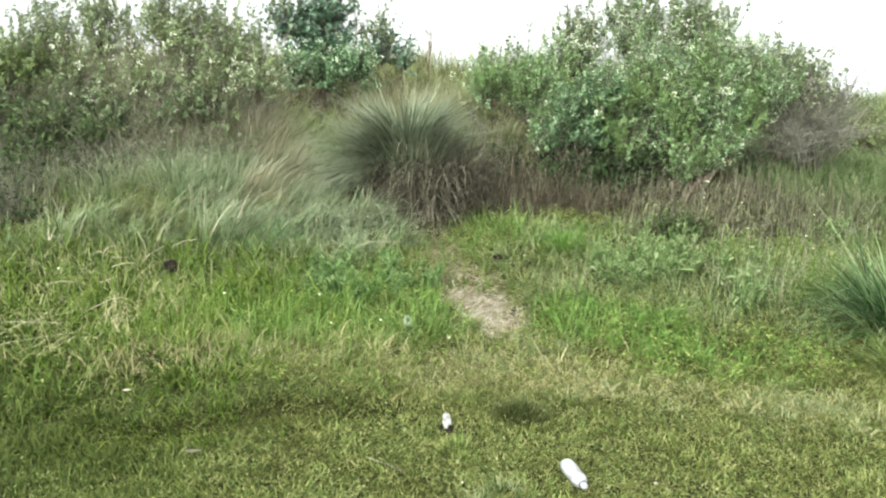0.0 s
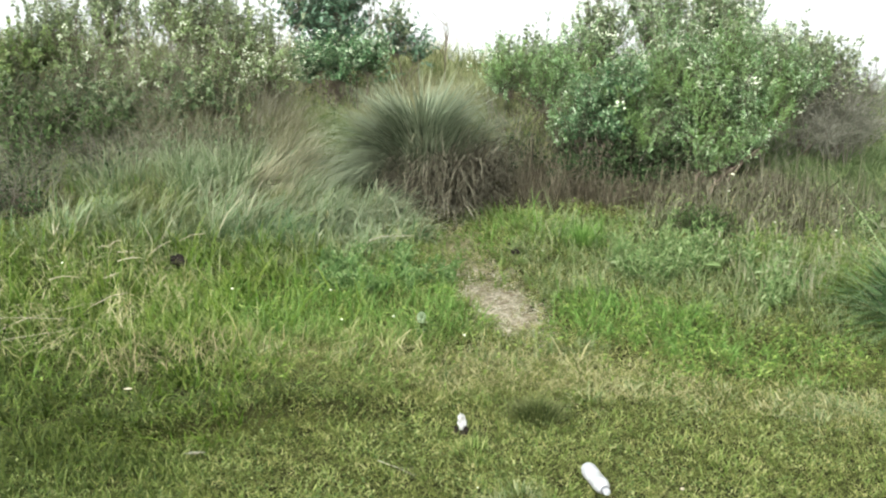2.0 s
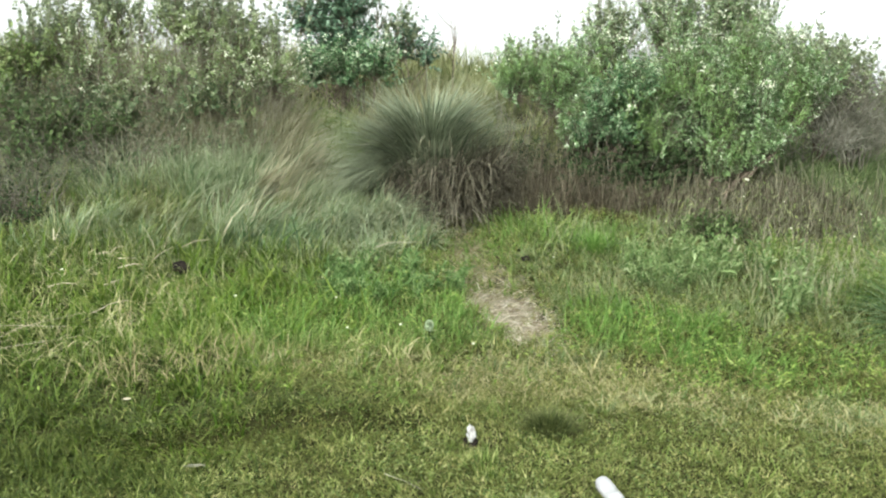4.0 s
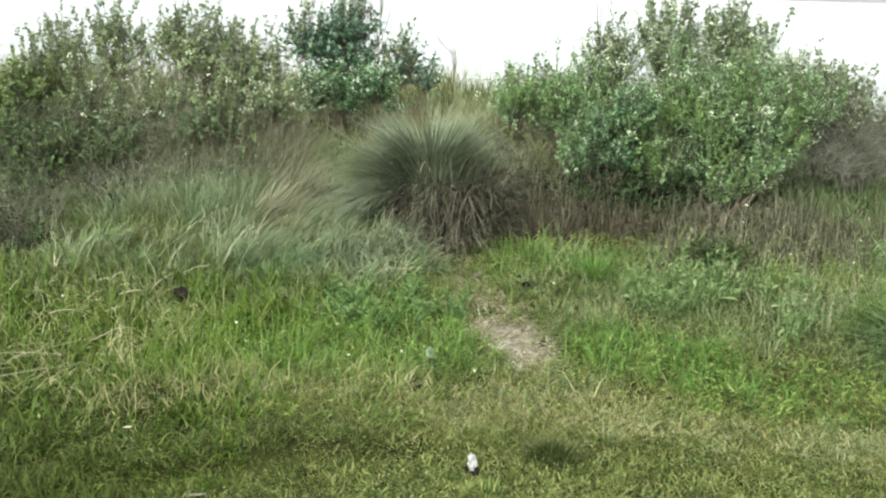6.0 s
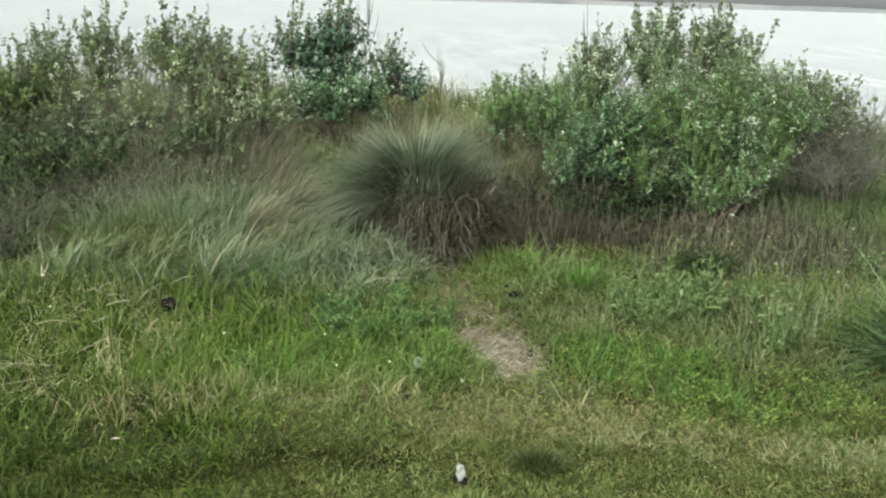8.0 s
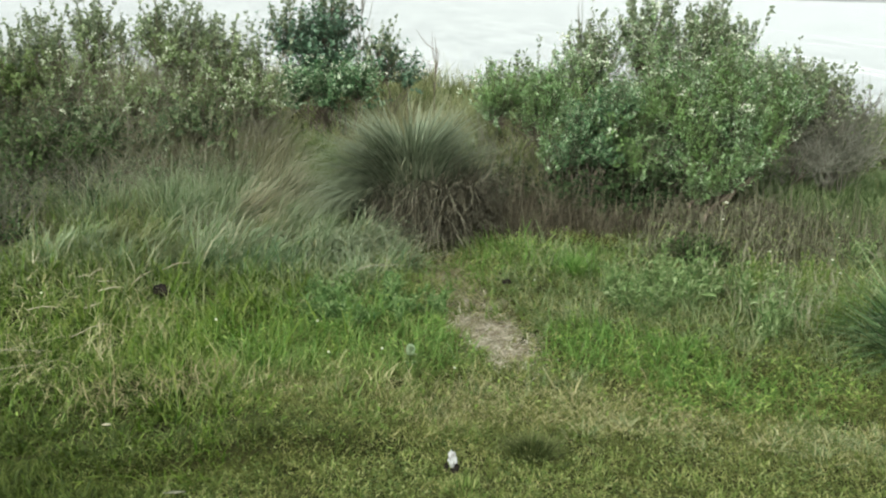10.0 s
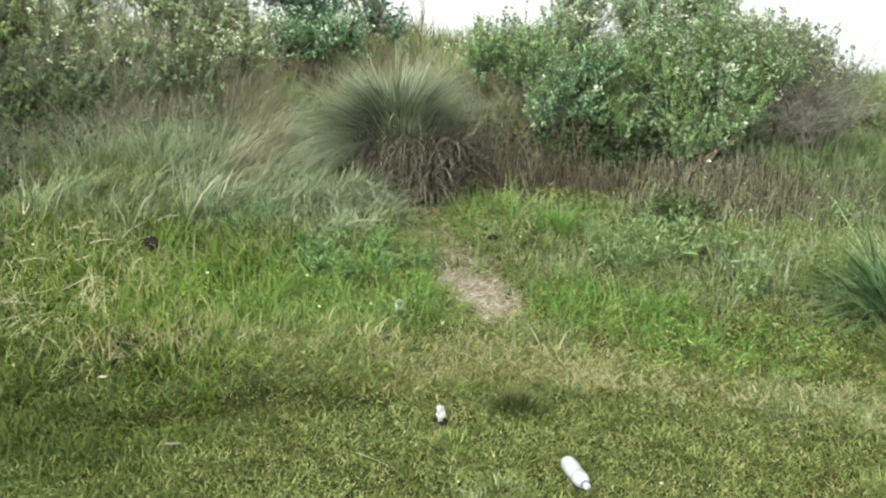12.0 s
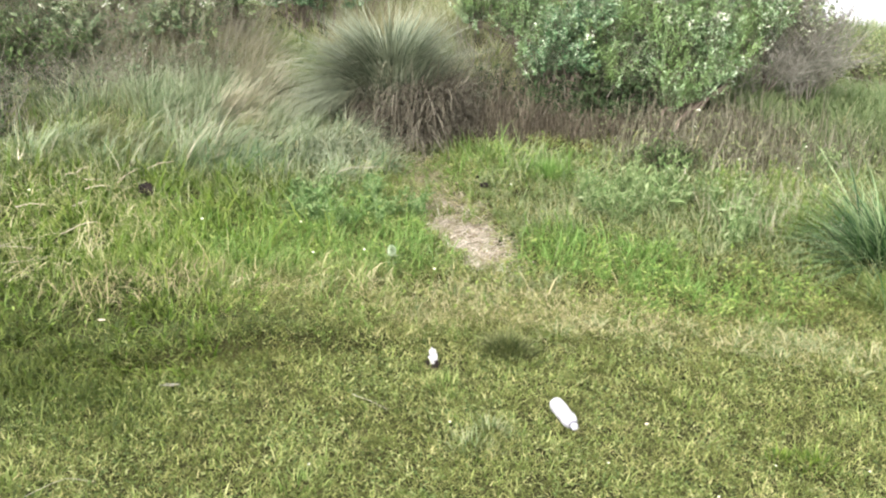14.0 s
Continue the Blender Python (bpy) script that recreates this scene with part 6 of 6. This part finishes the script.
for fx, fy, fh, fr in ((1.79, 6.70, 0.10, 0.015), (2.20, 5.97, 0.12, 0.009), (1.90, 6.11, 0.10, 0.008), (2.20, 5.85, 0.10, 0.008), (1.72, 6.48, 0.10, 0.008), (-0.99, 5.06, 0.10, 0.009), (-0.52, 5.08, 0.10, 0.007),
                       (-0.42, 4.6, 0.10, 0.007), (2.35, 6.3, 0.12, 0.008), (2.5, 6.6, 0.13, 0.008), (1.95, 6.45, 0.10, 0.008), (0.12, 4.62, 0.09, 0.007), (-0.2, 4.75, 0.09, 0.007), (0.55, 5.7, 0.06, 0.006), (-1.85, 5.2, 0.14, 0.008), (1.45, 5.9, 0.12, 0.008), (1.85, 5.85, 0.12, 0.008),
                       (0.66, 3.12, 0.035, 0.004), (1.22, 3.15, 0.035, 0.004), (0.97, 2.93, 0.035, 0.004), (1.52, 3.12, 0.035, 0.004), (-0.3, 3.05, 0.035, 0.004), (0.15, 3.3, 0.035, 0.004)):
    daisy(fx, fy, fh, fr)


def seed_head(x, y, h):
    """A pale fluffy head on a leafy stalk."""
    z = float(height(x, y))
    ob = thing("seed_head", "pale woolly plant head standing in the grass", "plant", "", "", (x, y, z))
    b, t = np.array([[x, y, z]]), np.array([[x, y, z + h]])
    piece("stalk", tubes(bezier(b, (b + t) / 2, t, np.linspace(0, 1, 4)), np.array([[0.006, 0.004]]), 6), DARK_GRASS, ob)
    d = RNG.normal(0, 1, (160, 3))
    d /= np.linalg.norm(d, axis=1, keepdims=True)
    piece("woolly_head", leaves(t + d * np.array([0.008, 0.008, 0.014]), d, RNG.normal(0, 1, d.shape), 0.014, 0.008), LEAF_P, ob)
    d = RNG.normal(0, 1, (30, 3)) * np.array([1, 1, 0.3])
    piece("leaves", leaves(np.repeat(b, 30, 0) + np.array([0, 0, 1.0]) * RNG.uniform(0.2, 0.8, (30, 1)) * h, d + np.array([0, 0, 0.5]), np.tile([0, 0, 1.0], (30, 1)), 0.035, 0.012), LEAF_W, ob)


LEAF_P = foliage("pale_wool", [(0.30, 0.39, 0.23), (0.46, 0.53, 0.36)], None, 0.5, 0.3)
seed_head(-0.064, 4.74, 0.10)
